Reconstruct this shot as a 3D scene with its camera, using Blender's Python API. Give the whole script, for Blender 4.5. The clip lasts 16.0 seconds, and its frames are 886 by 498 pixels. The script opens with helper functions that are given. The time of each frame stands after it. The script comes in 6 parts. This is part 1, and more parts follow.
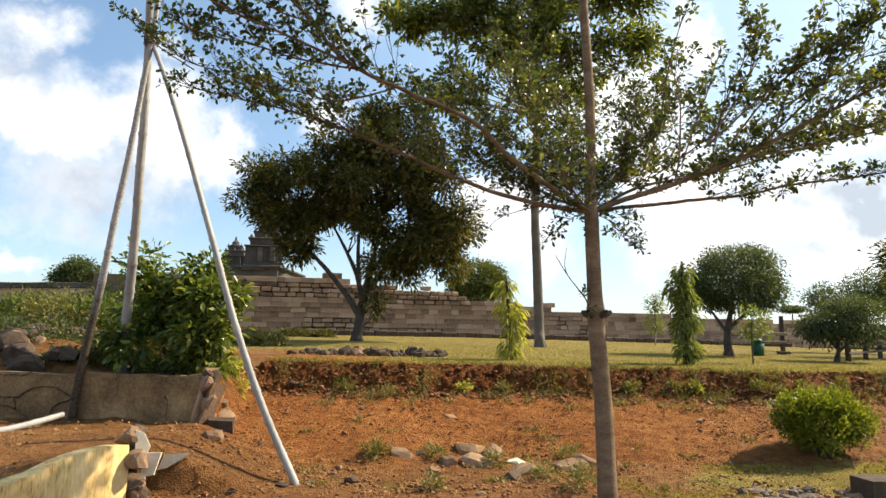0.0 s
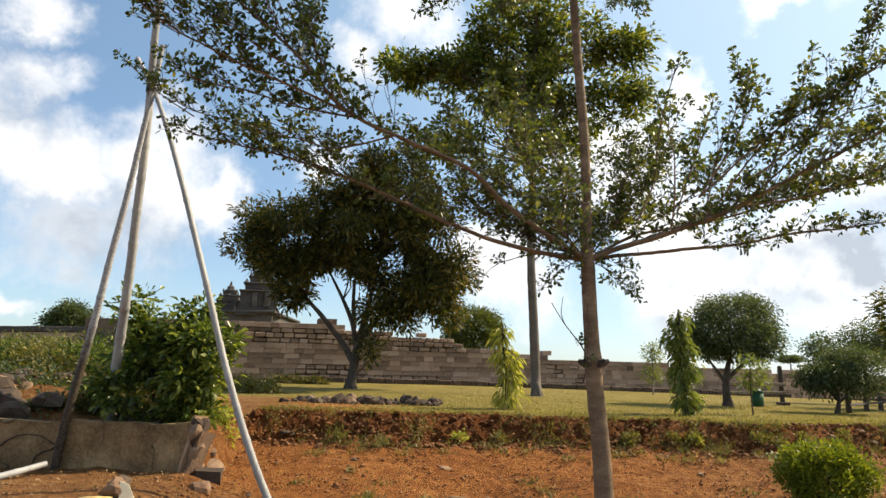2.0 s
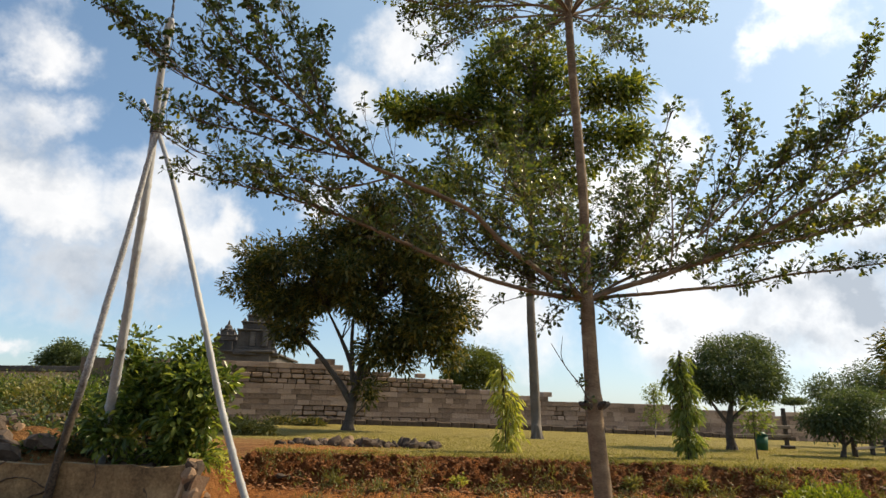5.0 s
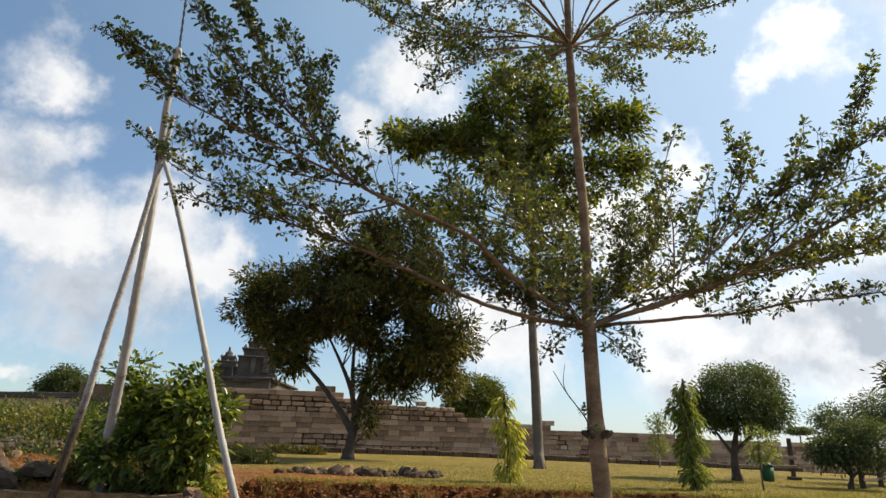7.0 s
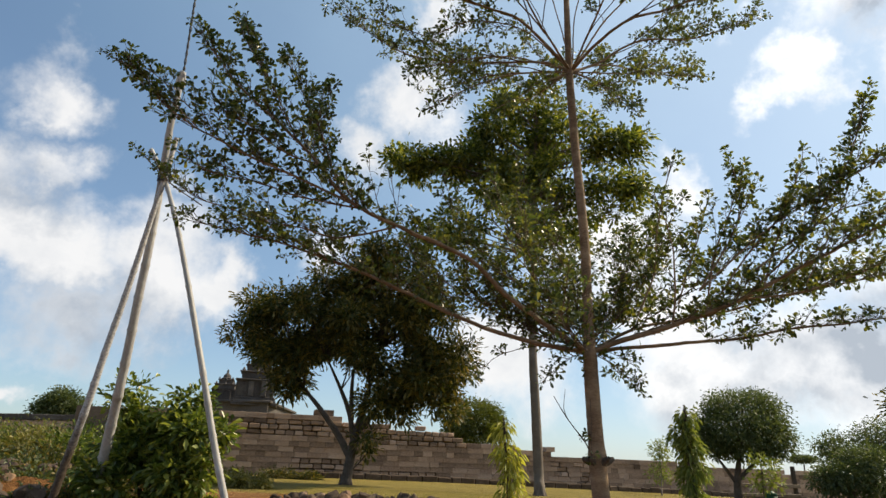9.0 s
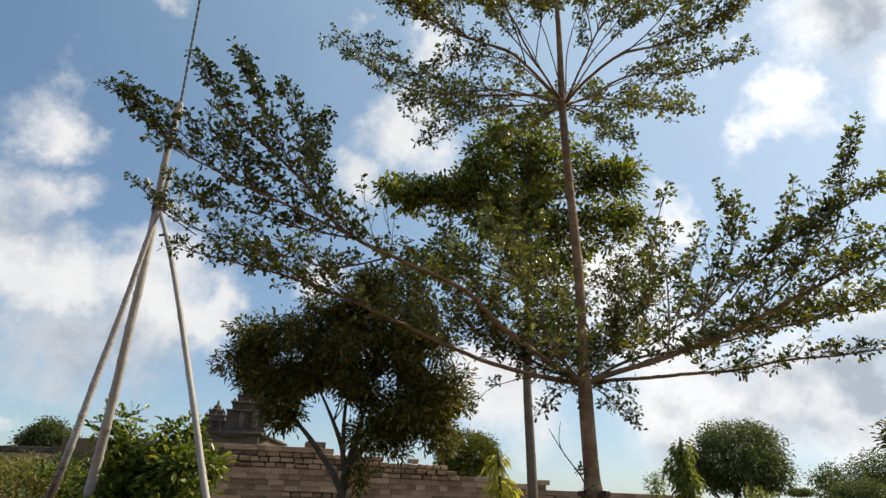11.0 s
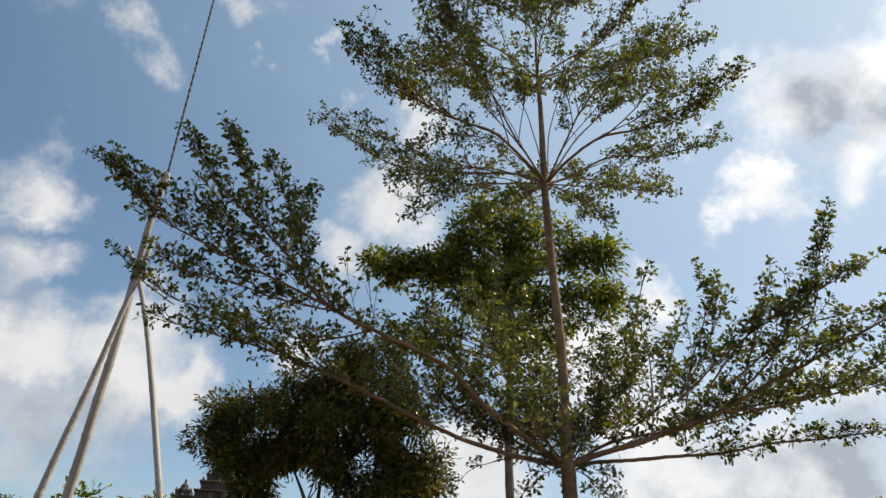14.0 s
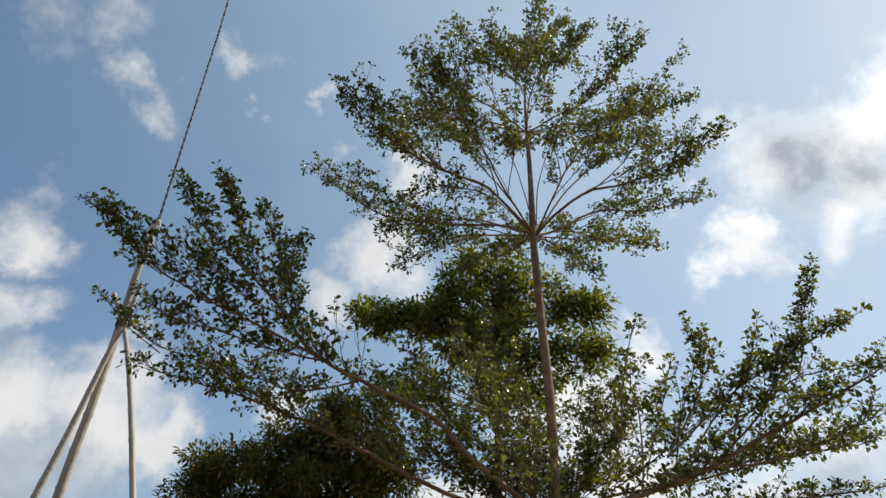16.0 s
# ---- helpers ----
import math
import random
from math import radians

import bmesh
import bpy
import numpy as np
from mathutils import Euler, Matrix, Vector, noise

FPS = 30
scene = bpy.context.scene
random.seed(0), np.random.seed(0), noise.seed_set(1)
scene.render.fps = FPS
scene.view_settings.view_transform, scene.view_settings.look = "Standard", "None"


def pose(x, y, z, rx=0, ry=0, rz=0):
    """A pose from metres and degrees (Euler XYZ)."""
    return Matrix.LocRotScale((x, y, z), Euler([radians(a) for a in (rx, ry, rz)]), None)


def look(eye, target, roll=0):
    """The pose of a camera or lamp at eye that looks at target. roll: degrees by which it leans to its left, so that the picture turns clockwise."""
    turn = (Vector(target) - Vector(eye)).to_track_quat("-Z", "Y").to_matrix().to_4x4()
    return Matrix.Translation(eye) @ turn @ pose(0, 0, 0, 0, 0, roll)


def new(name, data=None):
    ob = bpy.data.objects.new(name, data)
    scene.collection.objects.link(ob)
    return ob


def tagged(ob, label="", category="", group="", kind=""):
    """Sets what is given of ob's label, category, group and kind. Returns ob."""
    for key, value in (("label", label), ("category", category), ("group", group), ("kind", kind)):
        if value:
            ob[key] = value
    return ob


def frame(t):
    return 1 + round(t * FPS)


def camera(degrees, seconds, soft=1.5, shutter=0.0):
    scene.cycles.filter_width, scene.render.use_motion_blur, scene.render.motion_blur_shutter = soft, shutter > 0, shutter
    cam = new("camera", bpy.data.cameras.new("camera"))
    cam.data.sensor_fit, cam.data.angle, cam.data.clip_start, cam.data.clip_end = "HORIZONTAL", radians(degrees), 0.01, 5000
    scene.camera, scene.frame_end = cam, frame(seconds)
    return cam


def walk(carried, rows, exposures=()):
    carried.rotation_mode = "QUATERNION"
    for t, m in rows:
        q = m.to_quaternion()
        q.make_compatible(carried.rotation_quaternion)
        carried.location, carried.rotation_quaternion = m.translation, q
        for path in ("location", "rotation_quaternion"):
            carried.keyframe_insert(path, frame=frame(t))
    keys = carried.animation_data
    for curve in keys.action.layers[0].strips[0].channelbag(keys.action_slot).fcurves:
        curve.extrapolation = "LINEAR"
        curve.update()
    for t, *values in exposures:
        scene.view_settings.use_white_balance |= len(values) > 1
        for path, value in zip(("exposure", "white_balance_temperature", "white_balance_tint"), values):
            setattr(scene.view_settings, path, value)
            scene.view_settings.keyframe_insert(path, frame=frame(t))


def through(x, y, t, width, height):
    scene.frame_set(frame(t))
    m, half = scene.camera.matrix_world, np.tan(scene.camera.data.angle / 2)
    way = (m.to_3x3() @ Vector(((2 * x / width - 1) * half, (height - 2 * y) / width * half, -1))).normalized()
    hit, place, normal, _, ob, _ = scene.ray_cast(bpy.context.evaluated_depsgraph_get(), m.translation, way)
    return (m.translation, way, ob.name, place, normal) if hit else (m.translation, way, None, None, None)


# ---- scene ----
cam = camera(71.2, 16.0)
PATH = [
    (0, (-0.001, -0.01, 1.489), (-0.022, 1.972, 1.758), 0.4),
    (0.5, (0.001, 0.025, 1.492), (-0.017, 2.0, 1.807), 0.5),
    (1, (0.004, 0.034, 1.494), (-0.018, 2.003, 1.843), 0.7),
    (1.5, (0.002, 0.018, 1.495), (-0.01, 1.98, 1.884), 0.8),
    (2, (0.001, 0.012, 1.498), (-0.009, 1.968, 1.914), 0.8),
    (2.5, (0.002, 0.009, 1.499), (-0.009, 1.959, 1.939), 0.9),
    (3, (0.001, 0.008, 1.499), (-0.01, 1.954, 1.961), 0.9),
    (3.5, (-0.001, 0.001, 1.497), (-0.01, 1.942, 1.981), 1.0),
    (4, (0.0, 0.01, 1.502), (-0.008, 1.946, 2.005), 0.9),
    (6.5, (0.003, -0.005, 1.501), (-0.012, 1.903, 2.101), 1.1),
    (7, (0.002, -0.009, 1.499), (-0.015, 1.892, 2.121), 1.2),
    (7.5, (0.0, -0.036, 1.495), (-0.022, 1.857, 2.139), 1.3),
    (8, (-0.002, -0.017, 1.501), (-0.024, 1.868, 2.17), 1.4),
    (8.5, (-0.004, -0.016, 1.499), (-0.025, 1.864, 2.181), 1.5),
    (9, (0.004, -0.002, 1.499), (-0.016, 1.874, 2.192), 1.6),
    (11.5, (-0.001, -0.008, 1.506), (0.001, 1.821, 2.315), 1.7),
    (12, (0.004, -0.009, 1.503), (0.011, 1.807, 2.341), 1.9),
    (12.5, (0.0, -0.014, 1.505), (0.02, 1.783, 2.382), 1.9),
    (13, (-0.003, 0.01, 1.51), (0.026, 1.787, 2.426), 1.8),
    (13.5, (0.0, 0.008, 1.515), (0.035, 1.764, 2.472), 1.9),
    (14, (-0.001, 0.0, 1.51), (0.043, 1.733, 2.508), 2.0),
    (14.5, (-0.002, 0.005, 1.508), (0.046, 1.721, 2.534), 2.0),
    (15, (0.001, 0.011, 1.502), (0.052, 1.704, 2.564), 1.9),
    (15.5, (0.001, -0.003, 1.495), (0.057, 1.667, 2.594), 2.4),
    (16, (-0.01, -0.021, 1.487), (0.061, 1.622, 2.626), 2.2),
]
walk(cam, [(t, look(eye, target, roll)) for t, eye, target, roll in PATH], [(0.0, 1.0), (2.0, 0.82), (4.0, 0.68), (8.0, 0.55), (12.0, 0.4), (16.0, 0.3)])

# ---- world, sun ----
SUN_TO = Vector((0.71, 0.25, 0.66)).normalized()
sun = new("sun", bpy.data.lights.new("sun", "SUN"))
sun.data.energy, sun.data.angle, sun.data.color = 5.0, radians(0.6), (1.0, 0.83, 0.58)
sun.matrix_world = look(SUN_TO * 60, (0, 0, 0))

world = bpy.data.worlds.new("sky")
scene.world = world
world.use_nodes = True


class Tree:
    """Short-hand for building node trees."""

    def __init__(self, tree):
        self.t = tree
        tree.nodes.clear()

    def n(self, kind, ins=(), **props):
        node = self.t.nodes.new(kind)
        for k, v in props.items():
            setattr(node, k, v)
        for k, v in dict(ins).items():
            sock = node.inputs[k]
            if isinstance(v, bpy.types.NodeSocket):
                self.t.links.new(v, sock)
            else:
                sock.default_value = v
        return node

    def math(self, op, a, b=0.0, clamp=False):
        return self.n("ShaderNodeMath", {0: a, 1: b}, operation=op, use_clamp=clamp).outputs[0]

    def mix(self, fac, a, b, blend="MIX"):
        m = self.n("ShaderNodeMix", {0: fac, 6: a, 7: b}, data_type="RGBA", blend_type=blend)
        return m.outputs[2]

    def ramp(self, fac, *stops):
        r = self.n("ShaderNodeValToRGB", {0: fac})
        els = r.color_ramp.elements
        while len(els) < len(stops):
            els.new(0.5)
        for e, (p, c) in zip(els, stops):
            e.position, e.color = p, (*c, 1) if len(c) == 3 else c
        return r.outputs[0]

    def noise(self, vec, scale, detail=4.0, rough=0.55, dist=0.0):
        return self.n("ShaderNodeTexNoise", {"Vector": vec, "Scale": scale, "Detail": detail, "Roughness": rough, "Distortion": dist})


def build_sky():
    w = Tree(world.node_tree)
    sky = w.n("ShaderNodeTexSky", sky_type="NISHITA")
    sky.sun_disc, sky.sun_elevation = False, math.asin(SUN_TO.z)
    sky.sun_rotation = math.atan2(SUN_TO.x, SUN_TO.y)
    sky.air_density, sky.dust_density, sky.ozone_density = 1.0, 1.0, 1.4
    way = w.n("ShaderNodeTexCoord").outputs["Generated"]
    # ragged edges: the direction is pushed about by noise before the cloud banks are laid out
    push = w.noise(way, 5.0, 6.0, 0.62).outputs["Color"]
    push = w.n("ShaderNodeVectorMath", {0: push, 1: (0.5, 0.5, 0.5)}, operation="SUBTRACT").outputs[0]
    bent = w.n("ShaderNodeVectorMath", {0: push, 1: (0.3, 0.3, 0.3), 2: way}, operation="MULTIPLY_ADD").outputs[0]

    def bank(centre, radius, weight, total, flat=1.0):
        away = w.n("ShaderNodeVectorMath", {0: bent, 1: centre}, operation="SUBTRACT").outputs[0]
        away = w.n("ShaderNodeVectorMath", {0: away, 1: (1, 1, flat)}, operation="MULTIPLY").outputs[0]
        far = w.n("ShaderNodeVectorMath", {0: away}, operation="LENGTH").outputs["Value"]
        m = w.n("ShaderNodeMapRange", {0: far, 1: radius, 2: radius * 0.15, 3: 0.0, 4: weight}).outputs[0]
        return m if total is None else w.math("MAXIMUM", total, m)

    white = None
    for centre, radius, weight, flat in (
        ((0.473, 0.634, 0.612), 0.110, 0.9, 1),
        ((0.525, 0.598, 0.606), 0.130, 1, 1),
        ((0.572, 0.54, 0.617), 0.120, 1, 1),
        ((0.457, 0.715, 0.529), 0.080, 1, 1),
        ((0.568, 0.637, 0.521), 0.085, 0.9, 1),
        ((0.602, 0.581, 0.547), 0.120, 1, 1),
        ((-0.264, 0.603, 0.753), 0.060, 0.6, 1.2),
        ((-0.395, 0.6, 0.696), 0.065, 0.62, 1),
        ((-0.488, 0.526, 0.696), 0.090, 0.5, 1.2),
        ((-0.256, 0.681, 0.686), 0.028, 0.55, 1),
        ((-0.147, 0.721, 0.677), 0.040, 0.5, 1),
        ((-0.167, 0.665, 0.728), 0.030, 0.45, 1.3),
        ((-0.416, 0.537, 0.734), 0.080, 0.45, 1.5),
        ((-0.511, 0.712, 0.481), 0.100, 0.72, 1.6),
        ((-0.535, 0.751, 0.387), 0.100, 0.75, 1.2),
        ((-0.555, 0.67, 0.493), 0.045, 0.5, 1.2),
        ((-0.048, 0.839, 0.543), 0.110, 0.9, 1),
        ((-0.055, 0.769, 0.637), 0.055, 0.7, 1.2),
        ((-0.529, 0.697, 0.485), 0.100, 0.55, 1.3),
        ((-0.574, 0.728, 0.374), 0.120, 0.8, 1.2),
        ((-0.561, 0.779, 0.281), 0.160, 0.95, 1.2),
        ((-0.447, 0.856, 0.26), 0.180, 1, 1.3),
        ((-0.362, 0.898, 0.249), 0.090, 1, 1),
        ((-0.536, 0.822, 0.195), 0.130, 0.8, 1.6),
        ((-0.569, 0.816, 0.098), 0.060, 0.95, 2),
        ((-0.394, 0.846, 0.36), 0.060, 0.5, 1.5),
        ((-0.143, 0.863, 0.484), 0.080, 0.7, 1),
        ((0.376, 0.714, 0.59), 0.045, 0.5, 1.2),
        ((0.096, 0.979, 0.18), 0.160, 1, 1.2),
        ((0.267, 0.917, 0.295), 0.170, 0.95, 1),
        ((0.341, 0.847, 0.408), 0.080, 0.85, 1),
        ((0.38, 0.909, 0.173), 0.220, 1, 1.3),
        ((0.509, 0.842, 0.179), 0.220, 0.95, 1.4),
        ((0.573, 0.775, 0.265), 0.150, 0.75, 1.3),
        ((-0.211, 0.916, 0.341), 0.080, 0.8, 1),
        ((-0.7, -0.6, 0.4), 0.6, 0.9, 1.4), ((0.8, -0.5, 0.45), 0.6, 0.9, 1.5), ((0.1, -0.9, 0.6), 0.4, 0.8, 1.2),
    ):
        white = bank(centre, radius, weight, white, flat)
    fine = w.noise(way, 9.0, 8.0, 0.6).outputs[0]
    puff = w.noise(way, 3.2, 5.0, 0.55).outputs[0]
    body = w.math("ADD", white, w.math("MULTIPLY", w.math("SUBTRACT", fine, 0.5), 0.9))
    body = w.math("ADD", body, w.math("MULTIPLY", w.math("SUBTRACT", puff, 0.5), 0.3))
    cover = w.n("ShaderNodeMapRange", {0: body, 1: 0.14, 2: 0.86}, interpolation_type="SMOOTHSTEP").outputs[0]
    # thick parts turn grey
    grey = None
    for centre, radius, weight, flat in (
        ((0.534, 0.61, 0.586), 0.115, 1.15, 1.1),
        ((0.596, 0.57, 0.566), 0.100, 1.0, 1.2),
        ((0.537, 0.823, 0.184), 0.120, 1.1, 1.8),
        ((0.489, 0.862, 0.132), 0.100, 0.8, 2),
        ((0.341, 0.932, 0.118), 0.090, 0.6, 2.2),
        ((0.436, 0.873, 0.217), 0.080, 0.5, 2),
        ((-0.507, 0.841, 0.192), 0.140, 1.0, 2),
        ((-0.56, 0.753, 0.345), 0.090, 0.9, 1.6),
        ((-0.555, 0.711, 0.432), 0.070, 0.8, 1.5),
        ((-0.408, 0.897, 0.17), 0.120, 0.8, 2),
        ((0.573, 0.787, 0.23), 0.110, 0.9, 1.6),
        ((-0.488, 0.526, 0.696), 0.070, 0.4, 1.4),
    ):
        grey = bank(centre, radius, weight, grey, flat)
    shade = w.noise(way, 6.0, 6.0, 0.6, 0.4).outputs[0]
    grey = w.math("MULTIPLY", w.math("ADD", grey, w.math("MULTIPLY", w.math("SUBTRACT", shade, 0.45), 1.7)), 1.0, True)
    sunward = w.n("ShaderNodeVectorMath", {0: way, 1: tuple(SUN_TO)}, operation="DOT_PRODUCT").outputs["Value"]
    rim = w.n("ShaderNodeMapRange", {0: sunward, 1: 0.45, 2: 0.95, 3: 1.0, 4: 1.4}).outputs[0]
    bright = w.mix(1.0, (1.0, 0.99, 0.98, 1), rim, "MULTIPLY")
    cloud = w.mix(grey, bright, (0.50, 0.55, 0.62, 1))
    low = w.n("ShaderNodeBackground", {0: sky.outputs[0], 1: SKY})
    high = w.n("ShaderNodeBackground", {0: cloud, 1: CLOUD})
    # thin veil of high cloud, thicker towards the sun and the horizon
    veil = w.n("ShaderNodeMapRange", {0: sunward, 1: 0.1, 2: 0.95, 3: 0.16, 4: 0.8}).outputs[0]
    veil = w.math("MULTIPLY", veil, w.math("ADD", 0.6, w.math("MULTIPLY", puff, 0.8)))
    toward = w.n("ShaderNodeMapRange", {0: sunward, 1: 0.1, 2: 0.85}).outputs[0]
    haze = w.n("ShaderNodeBackground", {0: w.mix(toward, (0.25, 0.46, 0.62, 1), (0.60, 0.77, 0.93, 1)), 1: CLOUD * 1.05})
    low = w.n("ShaderNodeMixShader", {0: veil, 1: low.outputs[0], 2: haze.outputs[0]})
    both = w.n("ShaderNodeMixShader", {0: w.math("MULTIPLY", cover, 0.94), 1: low.outputs[0], 2: high.outputs[0]})
    w.n("ShaderNodeOutputWorld", {0: both.outputs[0]})


SKY, CLOUD = 0.105, 0.68
build_sky()

# ---- materials ----


def material(name, make):
    m = bpy.data.materials.new(name)
    m.use_nodes = True
    s = Tree(m.node_tree)
    out = make(s, s.n("ShaderNodeTexCoord").outputs["Object"])
    s.n("ShaderNodeOutputMaterial", {0: out})
    return m


def rough(s, vec, stops, scale, fine, roughness=0.9, bump=0.4, metal=0.0, dist=0.01, island=0.0, gloss=0.3):
    """A surface with colour varying at two scales and fine relief."""
    big = s.noise(vec, scale, 5.0, 0.6).outputs[0]
    small = s.noise(vec, fine, 6.0, 0.65).outputs[0]
    both = s.math("ADD", s.math("MULTIPLY", big, 0.6), s.math("MULTIPLY", small, 0.4))
    if island:
        pick = s.n("ShaderNodeObjectInfo").outputs["Random"]
        isle = s.n("ShaderNodeNewGeometry").outputs["Random Per Island"]
        pick = s.math("FRACT", s.math("ADD", pick, isle))
        both = s.math("ADD", both, s.math("MULTIPLY", s.math("SUBTRACT", pick, 0.5), island))
    colour = s.ramp(both, *stops)
    lift = s.n("ShaderNodeBump", {"Height": small, "Strength": bump, "Distance": dist})
    return s.n("ShaderNodeBsdfPrincipled", {"Base Color": colour, "Roughness": roughness, "Metallic": metal, "Normal": lift.outputs[0], "Specular IOR Level": gloss}).outputs[0]


def leaf_material(name, dark, mid, light, through=0.45, roughness=0.45, thin=(1.25, 1.2, 0.5), gloss=0.35):
    def make(s, vec):
        isle = s.n("ShaderNodeNewGeometry").outputs["Random Per Island"]
        patch = s.noise(vec, 1.1, 3.0).outputs[0]
        f = s.math("ADD", s.math("MULTIPLY", isle, 0.6), s.math("MULTIPLY", patch, 0.4))
        colour = s.ramp(f, (0.12, dark), (0.5, mid), (0.9, light))
        face = s.n("ShaderNodeBsdfPrincipled", {"Base Color": colour, "Roughness": roughness, "Specular IOR Level": gloss})
        glow = s.n("ShaderNodeBsdfTranslucent", {0: s.mix(1.0, colour, (*thin, 1), "MULTIPLY")})
        return s.n("ShaderNodeMixShader", {0: through, 1: face.outputs[0], 2: glow.outputs[0]}).outputs[0]
    return material(name, make)


LEAF = leaf_material("terminalia_leaf", (0.02, 0.038, 0.022), (0.045, 0.07, 0.033), (0.15, 0.165, 0.048), 0.47, 0.3, thin=(2.2, 1.85, 0.5), gloss=0.6)
MANGO = leaf_material("mango_leaf", (0.024, 0.036, 0.012), (0.055, 0.066, 0.019), (0.27, 0.2, 0.055), 0.42, 0.45)
GREEN = leaf_material("tree_leaf", (0.036, 0.056, 0.028), (0.074, 0.103, 0.05), (0.15, 0.18, 0.088), 0.42, 0.5)
FRESH = leaf_material("fresh_leaf", (0.04, 0.06, 0.017), (0.083, 0.106, 0.026), (0.18, 0.19, 0.05), 0.45, 0.5)
CANOPY = leaf_material("dark_canopy_leaf", (0.022, 0.036, 0.014), (0.07, 0.1, 0.032), (0.28, 0.29, 0.075), 0.5, 0.4, thin=(1.7, 1.55, 0.5))
TWIG = material("dark_twig_bark", lambda s, v: rough(s, v, ((0.3, (0.045, 0.032, 0.022)), (0.7, (0.14, 0.1, 0.07))), 6, 50, 0.85, 0.4))
CHALK = material("white_plaster_crumb", lambda s, v: rough(s, v, ((0.3, (0.5, 0.42, 0.3)), (0.7, (0.78, 0.7, 0.56))), 6, 50, 0.9, 0.4))
MOSS = leaf_material("moss_and_low_grass", (0.11, 0.13, 0.015), (0.24, 0.245, 0.03), (0.42, 0.38, 0.07), 0.35, 0.6)
GREYBARK = material("smooth_grey_bark", lambda s, v: rough(s, v, ((0.3, (0.07, 0.058, 0.048)), (0.6, (0.15, 0.128, 0.108)), (0.85, (0.25, 0.22, 0.19))), 3, 40, 0.9, 0.5))
COLUMN = leaf_material("weeping_leaf", (0.08, 0.115, 0.028), (0.16, 0.2, 0.05), (0.3, 0.33, 0.1), 0.4, 0.5)
BUSH = leaf_material("shrub_leaf", (0.024, 0.045, 0.012), (0.085, 0.125, 0.028), (0.34, 0.37, 0.09), 0.45, 0.3)
LIME = leaf_material("clipped_shrub_leaf", (0.07, 0.10, 0.012), (0.16, 0.195, 0.02), (0.33, 0.34, 0.05), 0.4)
YELLOW = leaf_material("yellow_leaf", (0.16, 0.19, 0.03), (0.33, 0.34, 0.07), (0.5, 0.48, 0.14), 0.45)
DRY = leaf_material("dry_weed", (0.08, 0.09, 0.025), (0.17, 0.16, 0.05), (0.3, 0.25, 0.09), 0.35)
GRASS = leaf_material("grass_blade", (0.11, 0.12, 0.02), (0.24, 0.215, 0.045), (0.42, 0.35, 0.10), 0.35, 0.6)
BARK = material("grey_brown_bark", lambda s, v: rough(s, s.n("ShaderNodeVectorMath", {0: v, 1: (1, 1, 2.6)}, operation="MULTIPLY").outputs[0], ((0.28, (0.06, 0.038, 0.023)), (0.5, (0.17, 0.113, 0.07)), (0.75, (0.33, 0.24, 0.155))), 4, 42, 0.85, 0.7))
DARKBARK = material("dark_bark", lambda s, v: rough(s, v, ((0.3, (0.03, 0.024, 0.02)), (0.7, (0.11, 0.09, 0.075))), 5, 40, 0.9, 0.6))
BAMBOO = material("weathered_bamboo", lambda s, v: rough(s, s.n("ShaderNodeVectorMath", {0: v, 1: (1, 1, 0.25)}, operation="MULTIPLY").outputs[0], ((0.28, (0.16, 0.157, 0.155)), (0.5, (0.31, 0.31, 0.31)), (0.78, (0.52, 0.52, 0.515))), 3, 60, 0.55, 0.2))


def burnt_culm(s, v):
    """Grey bamboo, scorched black towards its foot with an uneven edge."""
    up = s.n("ShaderNodeSeparateXYZ", {0: v}).outputs[2]
    edge = s.math("ADD", up, s.math("MULTIPLY", s.math("SUBTRACT", s.noise(v, 5.0, 5.0, 0.6).outputs[0], 0.5), 1.1))
    char = s.n("ShaderNodeMapRange", {0: edge, 1: 1.75, 2: 1.1}).outputs[0]
    grain = s.noise(v, 40.0, 5.0).outputs[0]
    pale = s.ramp(grain, (0.3, (0.2, 0.2, 0.205)), (0.7, (0.46, 0.465, 0.47)))
    black = s.ramp(grain, (0.35, (0.02, 0.016, 0.012)), (0.75, (0.1, 0.075, 0.052)))
    return s.n("ShaderNodeBsdfPrincipled", {"Base Color": s.mix(char, pale, black), "Roughness": 0.6, "Specular IOR Level": 0.3}).outputs[0]


BURNT = material("bamboo_scorched_at_the_foot", burnt_culm)
WALLSTONE = material("andesite_block", lambda s, v: rough(s, s.n("ShaderNodeVectorMath", {0: v, 1: (0.6, 0.6, 2.4)}, operation="MULTIPLY").outputs[0], ((0.25, (0.09, 0.061, 0.043)), (0.5, (0.285, 0.198, 0.143)), (0.78, (0.48, 0.35, 0.265))), 0.9, 16, 0.95, 0.9, island=0.34, dist=0.03))
JOINT = material("dark_joint_fill", lambda s, v: rough(s, v, ((0.3, (0.07, 0.053, 0.04)), (0.7, (0.17, 0.13, 0.1))), 2, 18, 0.95, 0.5))
TEMPLE = material("dark_temple_stone", lambda s, v: rough(s, v, ((0.25, (0.035, 0.031, 0.03)), (0.6, (0.092, 0.083, 0.077)), (0.85, (0.19, 0.17, 0.15))), 1.5, 14, 0.95, 0.8, island=0.2, dist=0.03))
ROCK = material("brown_rock", lambda s, v: rough(s, v, ((0.25, (0.11, 0.06, 0.034)), (0.55, (0.235, 0.155, 0.10)), (0.85, (0.38, 0.28, 0.195))), 5, 40, 0.92, 0.8, island=0.3))
